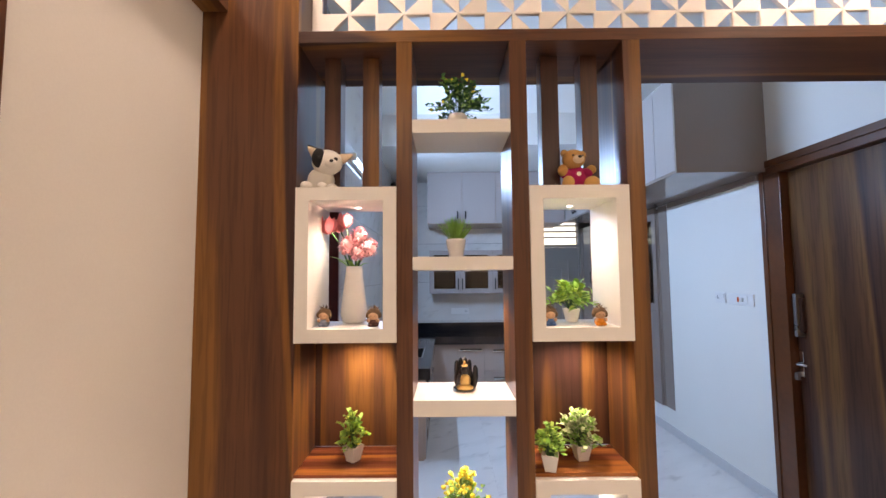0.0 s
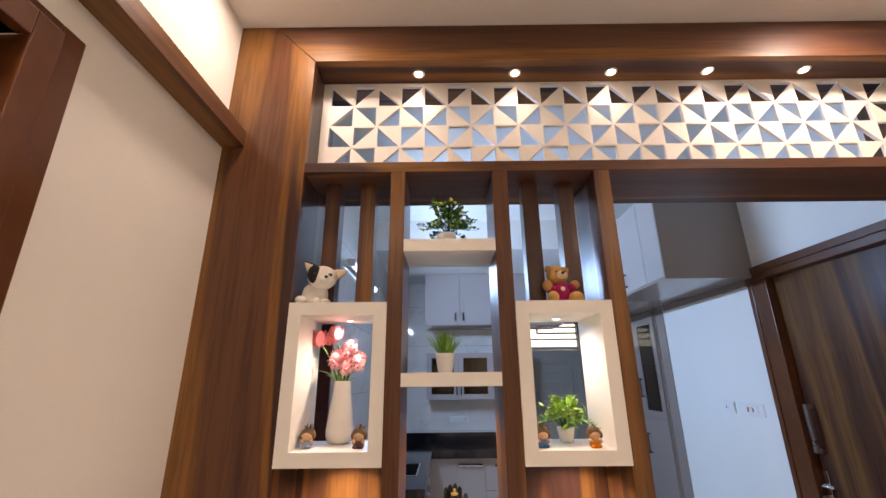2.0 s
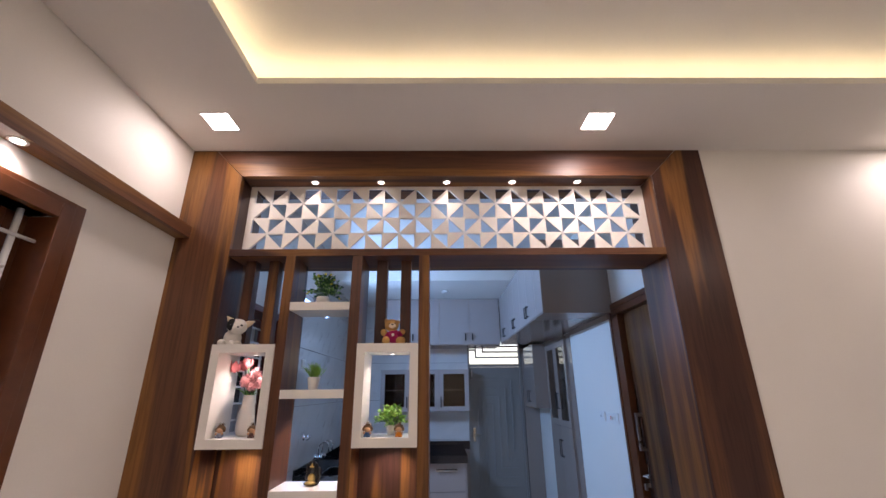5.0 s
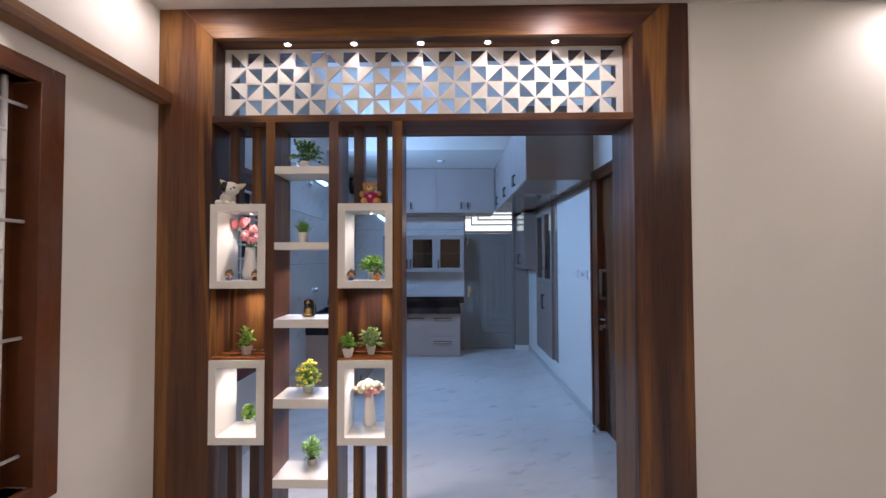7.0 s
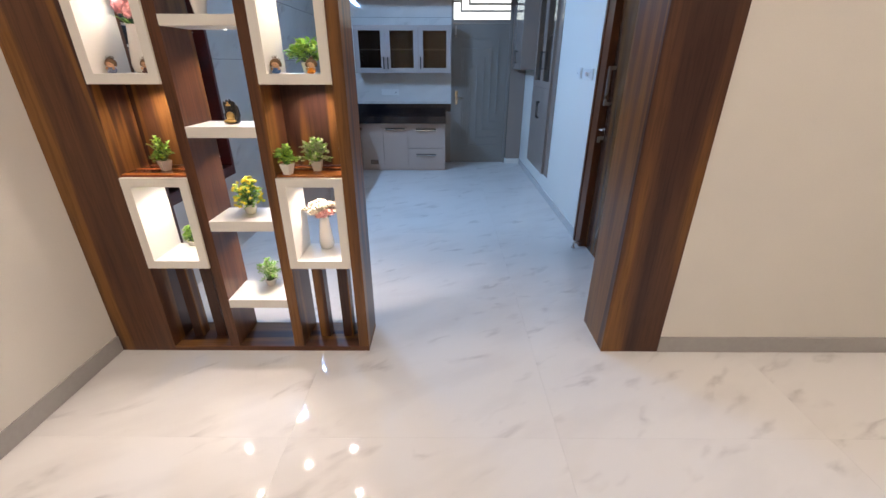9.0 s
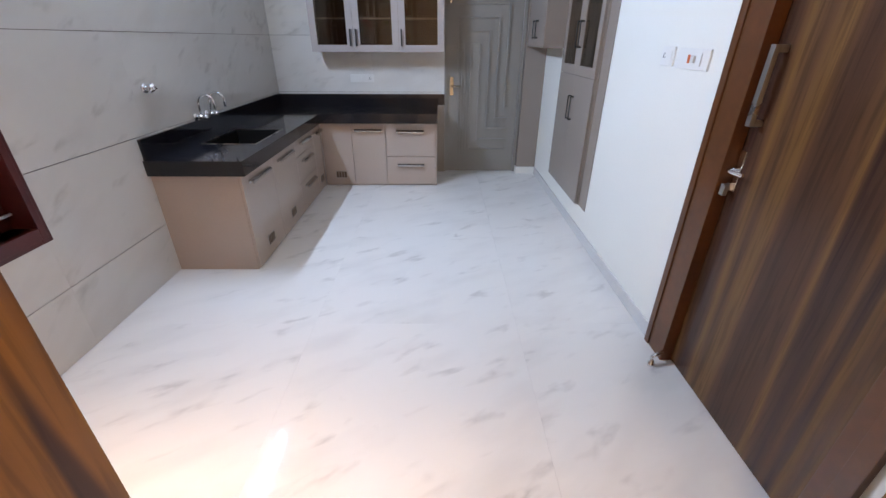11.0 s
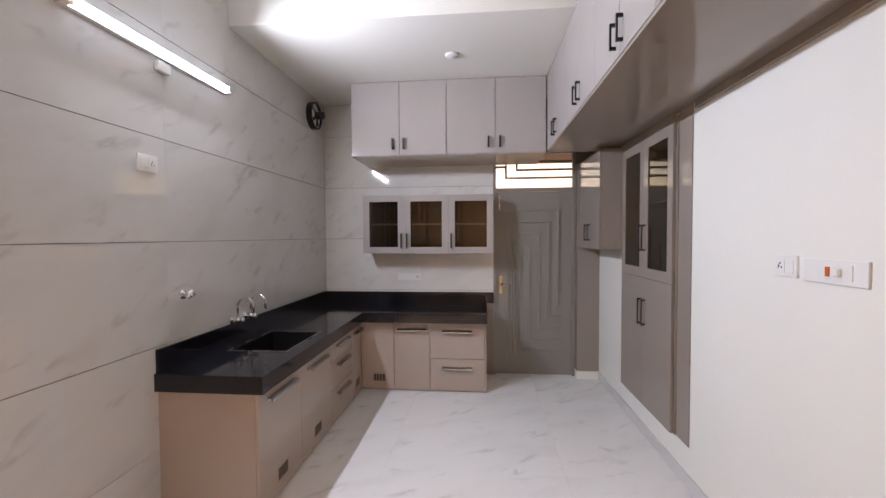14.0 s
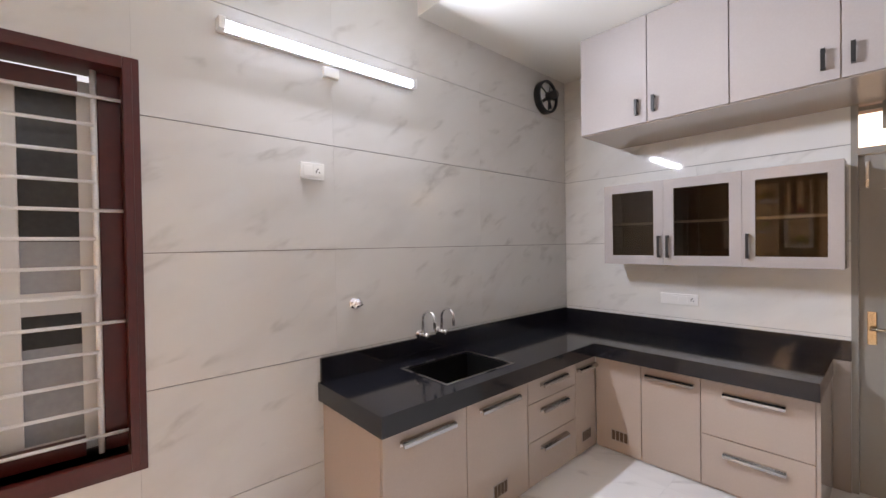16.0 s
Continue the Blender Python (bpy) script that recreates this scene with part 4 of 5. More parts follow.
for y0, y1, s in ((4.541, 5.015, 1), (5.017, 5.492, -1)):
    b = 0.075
    d = part("glass_door", boxes((TF, TF + 0.018, y0, y0 + b, 1.246, 2.298), (TF, TF + 0.018, y1 - b, y1, 1.246, 2.298), (TF, TF + 0.018, y0 + b, y1 - b, 1.246, 1.246 + b), (TF, TF + 0.018, y0 + b, y1 - b, 2.298 - b, 2.298)), M["taupe_shaded"], tall)
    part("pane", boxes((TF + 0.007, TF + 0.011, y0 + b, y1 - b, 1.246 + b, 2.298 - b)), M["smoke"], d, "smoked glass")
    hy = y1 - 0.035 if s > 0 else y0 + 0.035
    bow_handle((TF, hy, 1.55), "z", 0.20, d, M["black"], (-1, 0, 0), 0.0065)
    d = part("door", boxes((TF, TF + 0.018, y0, y1, 0.258, 1.242), bevel=0.0015), M["taupe_shaded"], tall)
    bow_handle((TF, hy, 0.98), "z", 0.20, d, M["black"], (-1, 0, 0), 0.0065)

cup = thing("wall_cupboard", (2.45, 5.87, 1.40), "glossy taupe wall cupboard beside the service door", "kitchen cabinet")
part("carcass", boxes((2.364, XR - 0.001, 5.507, 6.29, 1.44, LZ - 0.02), bevel=0.001), M["taupe_shaded"], cup)
d = part("door", boxes((2.345, 2.363, 5.509, 6.288, 1.442, LZ - 0.022), bevel=0.0015), M["taupe_shaded"], cup)
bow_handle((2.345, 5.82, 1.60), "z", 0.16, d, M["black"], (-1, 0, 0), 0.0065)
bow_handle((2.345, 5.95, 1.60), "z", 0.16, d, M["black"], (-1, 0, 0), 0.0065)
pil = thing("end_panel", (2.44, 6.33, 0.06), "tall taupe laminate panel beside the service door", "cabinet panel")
part("panel", boxes((2.335, XR - 0.002, 6.292, KY - 0.002, 0.085, LZ - 0.02), bevel=0.001), M["taupe_shaded"], pil)
structure("panel_base", boxes((2.332, XR - 0.002, 6.285, KY - 0.002, 0.0, 0.083)), M["kwhite"], "white tiled base under the end panel", "skirting")


# ---- switch plates ----
def plate(at, w, h, face, bits, label):
    """A modular switch plate; bits: 's' switch, 'o' socket, 'd' dial, 'r' lit red rocker, a module each."""
    x, y, z = at
    p = thing("switch_plate", at, label, "electrical switch plate")

    def span(u0, u1, v0, v1, d0, d1):
        if face == "x+":
            return (x + d0, x + d1, y + u0, y + u1, z + v0, z + v1)
        if face == "x-":
            return (x - d1, x - d0, y - u1, y - u0, z + v0, z + v1)
        return (x + u0, x + u1, y - d1, y - d0, z + v0, z + v1)

    part("cover", boxes(span(-w / 2, w / 2, -h / 2, h / 2, 0, 0.010), bevel=0.003), M["plastic"], p)
    n = len(bits)
    uw = (w - 0.02) / n
    for i, b in enumerate(bits):
        u0 = -w / 2 + 0.01 + i * uw
        if b == "o":
            part("socket", boxes(span(u0 + 0.002, u0 + uw - 0.002, -h * 0.32, h * 0.32, 0.0102, 0.0125), bevel=0.0008), M["plastic"], p)
            part("socket_face", boxes(*[span(u0 + uw / 2 + a - 0.0035, u0 + uw / 2 + a + 0.0035, c - 0.0035, c + 0.0035, 0.0126, 0.0132) for a, c in ((-0.009, -0.006), (0.009, -0.006), (0, 0.011), (-0.007, 0.002))]), M["black"], p)
        elif b == "d":
            part("dimmer", boxes(span(u0 + uw / 2 - 0.015, u0 + uw / 2 + 0.015, -0.015, 0.015, 0.0102, 0.024), bevel=0.006), M["ceramic"], p)
        elif b == "b":
            pass
        else:
            q = uw * 0.3 if b == "r" else 0.003
            part("rocker", boxes(span(u0 + q, u0 + uw - q, -h * 0.3 if b != "r" else -h * 0.2, h * 0.3 if b != "r" else h * 0.2, 0.0102, 0.0145), bevel=0.0015), M["red"] if b == "r" else M["plastic"], p)


plate((XR, 3.58, 1.438), 0.125, 0.09, "x-", "os", "white modular plate with socket and switch")
plate((XR, 3.348, 1.433), 0.275, 0.09, "x-", "bbrdsb", "white modular plate with red indicator and fan dimmer")
plate((XL + 0.021, 3.82, 1.975), 0.135, 0.09, "x+", "so", "white plate with a switch and socket on the tiles")
plate((0.473, KY - 0.011, 1.105), 0.27, 0.085, "y", "bsso", "long white plate with switches and socket over the counter")

# extractor fan
fan = thing("exhaust_fan", (XL + 0.02, 6.0, 2.87), "black round wall exhaust fan with motor", "exhaust fan")
c = Vector((XL + 0.02, 6.02, 2.87))
ring = bmesh.new()
R = 0.145
pts = 28
loops = []
for r, d in ((R, 0.0), (R, 0.06), (R - 0.018, 0.06), (R - 0.018, 0.0)):
    loops.append([ring.verts.new((c.x + d, c.y + r * math.cos(k * math.tau / pts), c.z + r * math.sin(k * math.tau / pts))) for k in range(pts)])
for a_, b_ in zip(loops, loops[1:] + loops[:1]):
    for k in range(pts):
        ring.faces.new((a_[k], a_[(k + 1) % pts], b_[(k + 1) % pts], b_[k]))
bmesh.ops.recalc_face_normals(ring, faces=ring.faces)
part("ring", ring, M["black"], fan)
part("opening", tube_mesh([(c.x + 0.001, c.y, c.z), (c.x + 0.040, c.y, c.z)], R - 0.019, 28), material("pale_louvre", (0.85, 0.85, 0.85), 0.6), fan, "pale louvre behind the blades")
part("motor", tube_mesh([(c.x + 0.05, c.y, c.z), (c.x + 0.14, c.y, c.z)], [0.042, 0.036], 18), M["black"], fan)
for k in range(5):
    a0 = k * math.tau / 5
    bm = bmesh.new()
    u, v = Vector((0.0, math.cos(a0), math.sin(a0))), Vector((0.0, -math.sin(a0), math.cos(a0)))
    q = [c + u * 0.03 + v * -0.012 + Vector((0.052, 0, 0)), c + u * 0.105 + v * -0.014 + Vector((0.044, 0, 0)), c + u * 0.108 + v * 0.012 + Vector((0.058, 0, 0)), c + u * 0.03 + v * 0.012 + Vector((0.058, 0, 0))]
    vs = [bm.verts.new(p) for p in q] + [bm.verts.new(p + Vector((0.003, 0, 0))) for p in q]
    for f in ((0, 3, 2, 1), (4, 5, 6, 7), (0, 1, 5, 4), (1, 2, 6, 5), (2, 3, 7, 6), (3, 0, 4, 7)):
        bm.faces.new([vs[i] for i in f])
    part("blade", bm, M["black"], fan)
for k in range(3):
    a0 = k * math.tau / 3 + 0.5
    part("arm", tube_mesh([c + Vector((0.06, 0.04 * math.cos(a0), 0.04 * math.sin(a0))), c + Vector((0.055, 0.125 * math.cos(a0), 0.125 * math.sin(a0)))], 0.006, 8), M["black"], fan)
dome = thing("ceiling_disc", (1.05, 5.2, KH), "flat round white ceiling fitting", "ceiling fitting")
part("disc", lathe([(0.055, 0.0), (0.055, -0.012), (0.045, -0.022), (0.01, -0.026)][::-1], (1.05, 5.2, KH)), M["plastic"], dome)

# ---- ornaments and plants ----
M["leaf"] = material("fresh_green_leaf", (0.26, 0.50, 0.09), 0.45, vary=0.35, grain=60)
M["leaf_lime"] = material("lime_green_leaf", (0.46, 0.66, 0.12), 0.45, vary=0.3, grain=60)
M["leaf_dark"] = material("dark_green_leaf", (0.05, 0.15, 0.045), 0.5, vary=0.4, grain=60)
M["leaf_grey"] = material("silvery_green_leaf", (0.55, 0.62, 0.38), 0.5, vary=0.4, grain=60)
M["yellow"] = material("yellow_blossom", (0.85, 0.68, 0.06), 0.5, vary=0.2)
M["pink"] = material("pink_petal", (0.88, 0.44, 0.46), 0.55, vary=0.15)
M["coral"] = material("coral_tulip_petal", (0.88, 0.26, 0.27), 0.45, vary=0.15)
M["cream_petal"] = material("cream_petal", (0.82, 0.74, 0.60), 0.55, vary=0.08)
M["blush"] = material("blush_pink_petal", (0.85, 0.50, 0.48), 0.55, vary=0.1)
M["gold"] = material("gold_paint", (0.75, 0.50, 0.18), 0.3, 0.8, vary=0.2)
M["black_clay"] = material("black_resin", (0.02, 0.017, 0.016), 0.4, vary=0.2, grain=60, bump=0.3)
M["soil"] = material("potting_foam", (0.05, 0.04, 0.025), 0.9)
rnd = random.Random(7)


def leaf(bm, p, way, up, length, width, fold=0.25):
    """One folded leaf blade of six corners."""
    way = way.normalized()
    side = way.cross(up)
    if side.length < 1e-3:
        side = way.orthogonal()
    side.normalize()
    nrm = side.cross(way)
    a, b = p, p + way * length
    m1, m2 = p + way * length * 0.35, p + way * length * 0.7
    l1, r1 = m1 + side * width * 0.5 + nrm * width * fold, m1 - side * width * 0.5 + nrm * width * fold
    l2, r2 = m2 + side * width * 0.4 + nrm * width * fold * 0.6, m2 - side * width * 0.4 + nrm * width * fold * 0.6
    va, vb, v1, v2 = (bm.verts.new(q) for q in (a, b - nrm * length * 0.12, m1, m2))
    vl1, vr1, vl2, vr2 = (bm.verts.new(q) for q in (l1, r1, l2, r2))
    for f in ((va, v1, vl1), (va, vr1, v1), (v1, v2, vl2, vl1), (v1, vr1, vr2, v2), (v2, vb, vl2), (v2, vr2, vb)):
        bm.faces.new(f).smooth = True


def aim(lift_lo, lift_hi):
    a, e = rnd.uniform(0, math.tau), math.radians(rnd.uniform(lift_lo, lift_hi))
    return Vector((math.cos(a) * math.cos(e), math.sin(a) * math.cos(e), math.sin(e)))


def round_pot(x, y, z, r, h, t, mat="ceramic"):
    part("pot", lathe([(r * 0.62, 0), (r * 0.72, h * 0.05), (r * 0.95, h * 0.85), (r, h), (r * 0.9, h), (r * 0.82, h * 0.8)], (x, y, z), 28), M[mat], t, "small white ceramic pot")
    part("soil", lathe([(r * 0.8, h * 0.78), (r * 0.8, h * 0.82)], (x, y, z), 20), M["soil"], t)


def bowl_pot(x, y, z, r, h, t):
    part("pot", lathe([(r * 0.6, 0), (r * 0.9, h * 0.2), (r, h * 0.5), (r * 0.88, h * 0.9), (r * 0.8, h), (r * 0.72, h), (r * 0.7, h * 0.8)], (x, y, z), 28), M["ceramic"], t, "round white ceramic bowl pot")
    part("soil", lathe([(r * 0.7, h * 0.78), (r * 0.7, h * 0.82)], (x, y, z), 20), M["soil"], t)


def square_pot(x, y, z, w, h, t, turn=0.2):
    bm = bmesh.new()
    rings = []
    for s, k in ((0.62, 0), (1, h), (0.86, h), (0.80, h * 0.8)):
        rings.append([bm.verts.new((x + s * w / 2 * math.sqrt(2) * math.cos(turn + i * math.pi / 2), y + s * w / 2 * math.sqrt(2) * math.sin(turn + i * math.pi / 2), z + k)) for i in range(4)])
    for a_, b_ in zip(rings, rings[1:]):
        for i in range(4):
            bm.faces.new((a_[i], a_[(i + 1) % 4], b_[(i + 1) % 4], b_[i]))
    bm.faces.new(rings[0][::-1])
    bm.faces.new(rings[-1])
    bmesh.ops.bevel(bm, geom=bm.edges[:], offset=0.0012, segments=1, affect="EDGES")
    part("pot", bm, M["ceramic"], t, "small square tapered white pot")


def bush(t, x, y, z, rx, h, n, leaf_len, leaf_w, mats, low=-15, per=7, flowers=0, flower_mat="yellow", flower_r=0.008):
    """Stems with many small leaves from the pot's mouth at z; rx: reach sideways, h: height."""
    stems, leaves, lights = bmesh.new(), bmesh.new(), bmesh.new()
    n, rx, h = int(n * 1.45), rx * 1.12, h * 1.05
    for i in range(n):
        d = aim(low, 88)
        reach = Vector((d.x * rx, d.y * rx, max(0.0, d.z) * h + 0.012 - max(0, -d.z) * h * 0.5)) * rnd.uniform(0.65, 1.05)
        base = Vector((x + rnd.uniform(-0.01, 0.01), y + rnd.uniform(-0.01, 0.01), z - 0.008))
        end = Vector((x, y, z)) + reach
        mid = base.lerp(end, 0.5) + Vector((0, 0, 0.018))
        pts = [base, base.lerp(mid, 0.6), mid, mid.lerp(end, 0.6), end]
        tube_mesh(pts, 0.0009, 4, stems)
        for k in range(per):
            f = 0.35 + 0.65 * (k + 1) / per
            p = base.lerp(end, f) + Vector((0, 0, 0.018 * 4 * f * (1 - f)))
            way = (end - base).normalized() * 0.7 + aim(-30, 60)
            leaf(lights if rnd.random() < 0.35 else leaves, p, way, Vector((0, 0, 1)), leaf_len * rnd.uniform(0.85, 1.35), leaf_w * rnd.uniform(0.95, 1.4))
        if i < flowers:
            c_ = end + Vector((0, 0, 0.003))
            bloom = bmesh.new()
            ball(bloom, c_, flower_r * rnd.uniform(0.7, 1.15), 1, (1, 1, 0.85))
            for k in range(3):
                ball(bloom, c_ + aim(-40, 40) * flower_r * 0.8, flower_r * 0.6, 1)
            part("flower", bloom, M[flower_mat], t, "tiny yellow flower")
    part("stalk_bunch", stems, M["leaf_dark"], t, kind="stuff")
    part("foliage", leaves, M[mats[0]], t, kind="stuff")
    part("young_foliage", lights, M[mats[1]], t, "lighter young leaves", kind="stuff")


p = thing("potted_plant", (0.30, 1.50, 2.142), "dark green potted plant with yellow berries in a white bowl", "potted plant")
bowl_pot(0.30, 1.50, 2.142, 0.038, 0.045, p)
bush(p, 0.30, 1.50, 2.187, 0.10, 0.115, 44, 0.016, 0.011, ("leaf_dark", "leaf"), per=9, flowers=15, flower_r=0.006)
p = thing("potted_grass", (0.29, 1.50, 1.697), "tuft of stiff green artificial grass in a white pot", "potted plant")
round_pot(0.29, 1.50, 1.697, 0.034, 0.062, p)
bm = bmesh.new()
for i in range(170):
    d = aim(48, 90)
    b0 = Vector((0.29 + rnd.uniform(-0.018, 0.018), 1.50 + rnd.uniform(-0.018, 0.018), 1.750))
    leaf(bm, b0, d, Vector((rnd.random(), rnd.random(), 0.2)), rnd.uniform(0.06, 0.095), 0.004, 0.1)
part("grass", bm, M["leaf"], p, "stiff pointed green blades")
p = thing("potted_plant", (0.307, 1.55, 0.796), "bushy potted plant covered in yellow flowers", "potted plant")
round_pot(0.307, 1.55, 0.796, 0.036, 0.050, p)
bush(p, 0.307, 1.55, 0.846, 0.078, 0.115, 60, 0.014, 0.010, ("leaf", "leaf_lime"), per=6, flowers=70, flower_r=0.0085)
p = thing("potted_plant", (0.32, 1.59, 0.34), "fine-leaved green potted plant in a white pot", "potted plant")
round_pot(0.32, 1.59, 0.34, 0.032, 0.040, p)
bush(p, 0.32, 1.59, 0.38, 0.070, 0.105, 42, 0.017, 0.007, ("leaf", "leaf_grey"), per=9)
p = thing("potted_plant", (-0.057, 1.52, 1.029), "small yellow-green sprig in a square white pot", "potted plant")
square_pot(-0.057, 1.52, 1.029, 0.052, 0.050, p)
bush(p, -0.057, 1.52, 1.079, 0.050, 0.095, 24, 0.017, 0.012, ("leaf", "leaf_lime"), per=7, flowers=6, flower_r=0.004)
p = thing("potted_plant", (0.576, 1.44, 1.029), "dense round green plant in a square white pot", "potted plant")
square_pot(0.576, 1.445, 1.029, 0.052, 0.052, p, 0.5)
bush(p, 0.576, 1.445, 1.082, 0.046, 0.065, 44, 0.013, 0.011, ("leaf", "leaf_lime"), per=7)
p = thing("potted_plant", (0.697, 1.52, 1.029), "variegated silvery-green plant in a square white pot", "potted plant")
square_pot(0.697, 1.52, 1.029, 0.054, 0.050, p, 0.9)
bush(p, 0.697, 1.52, 1.079, 0.070, 0.085, 40, 0.018, 0.013, ("leaf_grey", "leaf"), per=7)
p = thing("potted_plant", (0.695, 1.575, 1.473), "bright green leafy potted plant in a white pot", "potted plant")
round_pot(0.695, 1.575, 1.473, 0.030, 0.046, p)
bush(p, 0.695, 1.575, 1.519, 0.078, 0.068, 36, 0.026, 0.017, ("leaf", "leaf_lime"), per=5)
p = thing("potted_plant", (-0.088, 1.62, 0.579), "low round mossy green ball plant in a white dish", "potted plant")
round_pot(-0.088, 1.62, 0.579, 0.034, 0.034, p)
bush(p, -0.088, 1.62, 0.605, 0.046, 0.068, 60, 0.010, 0.009, ("leaf", "leaf_lime"), per=7)


def vase(x, y, z, h, r, label):
    t = thing("vase", (x, y, z), label, "flower vase")
    prof = [(r * 0.62, 0), (r * 0.86, h * 0.03), (r, h * 0.14), (r * 0.99, h * 0.22), (r * 0.85, h * 0.5), (r * 0.66, h * 0.82), (r * 0.60, h), (r * 0.54, h), (r * 0.58, h * 0.8), (r * 0.7, h * 0.5)]
    part("body", lathe(prof, (x, y, z), 36), M["ceramic"], t, "matt white tapered ceramic body")
    return t


def pompom(bm, c_, r):
    ball(bm, c_, r * 0.72, 2)
    for i in range(110):
        d = aim(-70, 90)
        leaf(bm, c_ + d * r * 0.6, d + aim(-60, 60) * 0.25, Vector((0.3, 0.2, 1)), r * 0.42, r * 0.22, 0.3)


def tulip(bm, c_, r):
    ball(bm, c_, r * 0.72, 2, (1, 1, 1.35))
    for i in range(6):
        a_ = i * math.tau / 6
        o = Vector((math.cos(a_), math.sin(a_), 0))
        leaf(bm, c_ + o * r * 0.55 - Vector((0, 0, r * 0.9)), Vector((0, 0, 1)) + o * 0.25, o, r * 2.1, r * 1.15, 0.15)


def rose(bm, c_, r):
    ball(bm, c_, r * 0.55, 2)
    for ring in range(4):
        for i in range(6):
            a_ = i * math.tau / 6 + ring * 0.5
            o = Vector((math.cos(a_), math.sin(a_), 0))
            leaf(bm, c_ + o * r * 0.12 * ring - Vector((0, 0, r * 0.45)), Vector((0, 0, 1)) * (1.25 - ring * 0.25) + o * (0.25 + ring * 0.28), o, r * 1.15, r * 0.95, 0.2)


V1 = vase(-0.073, 1.59, 1.473, 0.200, 0.047, "white tapered vase holding pink and coral artificial flowers")
bouquet = thing("flower_bouquet", (-0.073, 1.59, 1.66), "artificial coral tulips and pink pompom flowers in the vase", "artificial flowers")
stems, greens = bmesh.new(), bmesh.new()
mouth = Vector((-0.073, 1.59, 1.655))
for dx, dy, dz, r, kind in ((-0.092, -0.02, 0.160, 0.026, "t"), (-0.032, -0.005, 0.182, 0.022, "t"), (-0.065, 0.03, 0.168, 0.023, "t"), (-0.018, -0.03, 0.090, 0.032, "p"), (0.020, -0.005, 0.124, 0.034, "p"), (0.056, -0.02, 0.083, 0.032, "p"), (0.020, -0.035, 0.066, 0.028, "p")):
    c_ = mouth + Vector((dx, dy, dz))
    bloom = bmesh.new()
    (tulip if kind == "t" else pompom)(bloom, c_, r * 1.15)
    part("tulip" if kind == "t" else "pompom_flower", bloom, M["coral"] if kind == "t" else M["pink"], bouquet, "coral tulip head" if kind == "t" else "soft pink pompom bloom")
    tube_mesh([mouth - Vector((0, 0, 0.03)), mouth.lerp(c_, 0.5) + Vector((0, 0, 0.012)), c_], 0.0028, 6, stems)
for a_, l_ in ((3.3, 0.11), (3.0, 0.075), (2.4, 0.08), (0.3, 0.06), (4.4, 0.06), (1.2, 0.07)):
    leaf(greens, mouth, Vector((math.cos(a_), math.sin(a_) * 0.5, 0.75)), Vector((0, 0, 1)), l_, 0.022)
part("stalk_bunch", stems, M["leaf_dark"], bouquet, kind="stuff")
part("leaf_bunch", greens, M["leaf"], bouquet, kind="stuff")
V2 = vase(0.674, 1.59, 0.579, 0.185, 0.040, "slim white vase holding cream and blush roses")
bouquet = thing("flower_bouquet", (0.674, 1.59, 0.76), "artificial cream and blush roses in the slim vase", "artificial flowers")
stems, greens = bmesh.new(), bmesh.new()
mouth = Vector((0.674, 1.59, 0.755))
for i, (dx, dy, dz, r) in enumerate(((-0.035, -0.03, 0.045, 0.032), (0.0, -0.035, 0.075, 0.034), (0.032, -0.03, 0.042, 0.033), (-0.012, 0.01, 0.085, 0.030), (-0.045, 0.0, 0.075, 0.028), (0.045, 0.0, 0.075, 0.028), (-0.085, -0.02, 0.055, 0.020), (0.085, -0.02, 0.055, 0.020), (0.0, -0.045, 0.030, 0.028))):
    c_ = mouth + Vector((dx, dy, dz))
    bloom = bmesh.new()
    rose(bloom, c_, r)
    part("rose", bloom, M["blush"] if i in (2, 8) else M["cream_petal"], bouquet, "blush pink rose" if i in (2, 8) else "cream rose")
    tube_mesh([mouth - Vector((0, 0, 0.03)), mouth.lerp(c_, 0.5), c_], 0.0022, 6, stems)
for a_ in (0.4, 1.6, 2.9, 3.6, 5.0, 5.9):
    leaf(greens, mouth, Vector((math.cos(a_), math.sin(a_), 0.35)), Vector((0, 0, 1)), 0.05, 0.026)
part("stalk_bunch", stems, M["leaf_dark"], bouquet, kind="stuff")
part("leaf_bunch", greens, M["leaf_dark"], bouquet, kind="stuff")


def figure(name, at, pieces, mats, label, category, extra=None):
    """A small solid figure in ONE mesh. pieces: centre, radius, squash and material of each lump."""
    bm = bmesh.new()
    for c_, r, squash, mi in pieces:
        before = len(bm.faces)
        ball(bm, Vector(at) + Vector(c_), r, 3 if r > 0.012 else 2, squash)
        bm.faces.ensure_lookup_table()
        for f in bm.faces[before:]:
            f.material_index = mi
    if extra:
        extra(bm, Vector(at))
    return part(name, bm, mats, None, label, category=category, origin=at)


white_fur = material("white_plush", (0.84, 0.80, 0.72), 0.95, vary=0.1, grain=500, bump=0.9)
black_fur = material("black_plush", (0.012, 0.011, 0.011), 0.95, vary=0.2, grain=500, bump=0.9)
brown_fur = material("brown_plush", (0.56, 0.31, 0.10), 0.95, vary=0.2, grain=450, bump=1.0)
shirt = material("magenta_knit", (0.45, 0.015, 0.12), 0.9, vary=0.15, grain=300, bump=0.6)


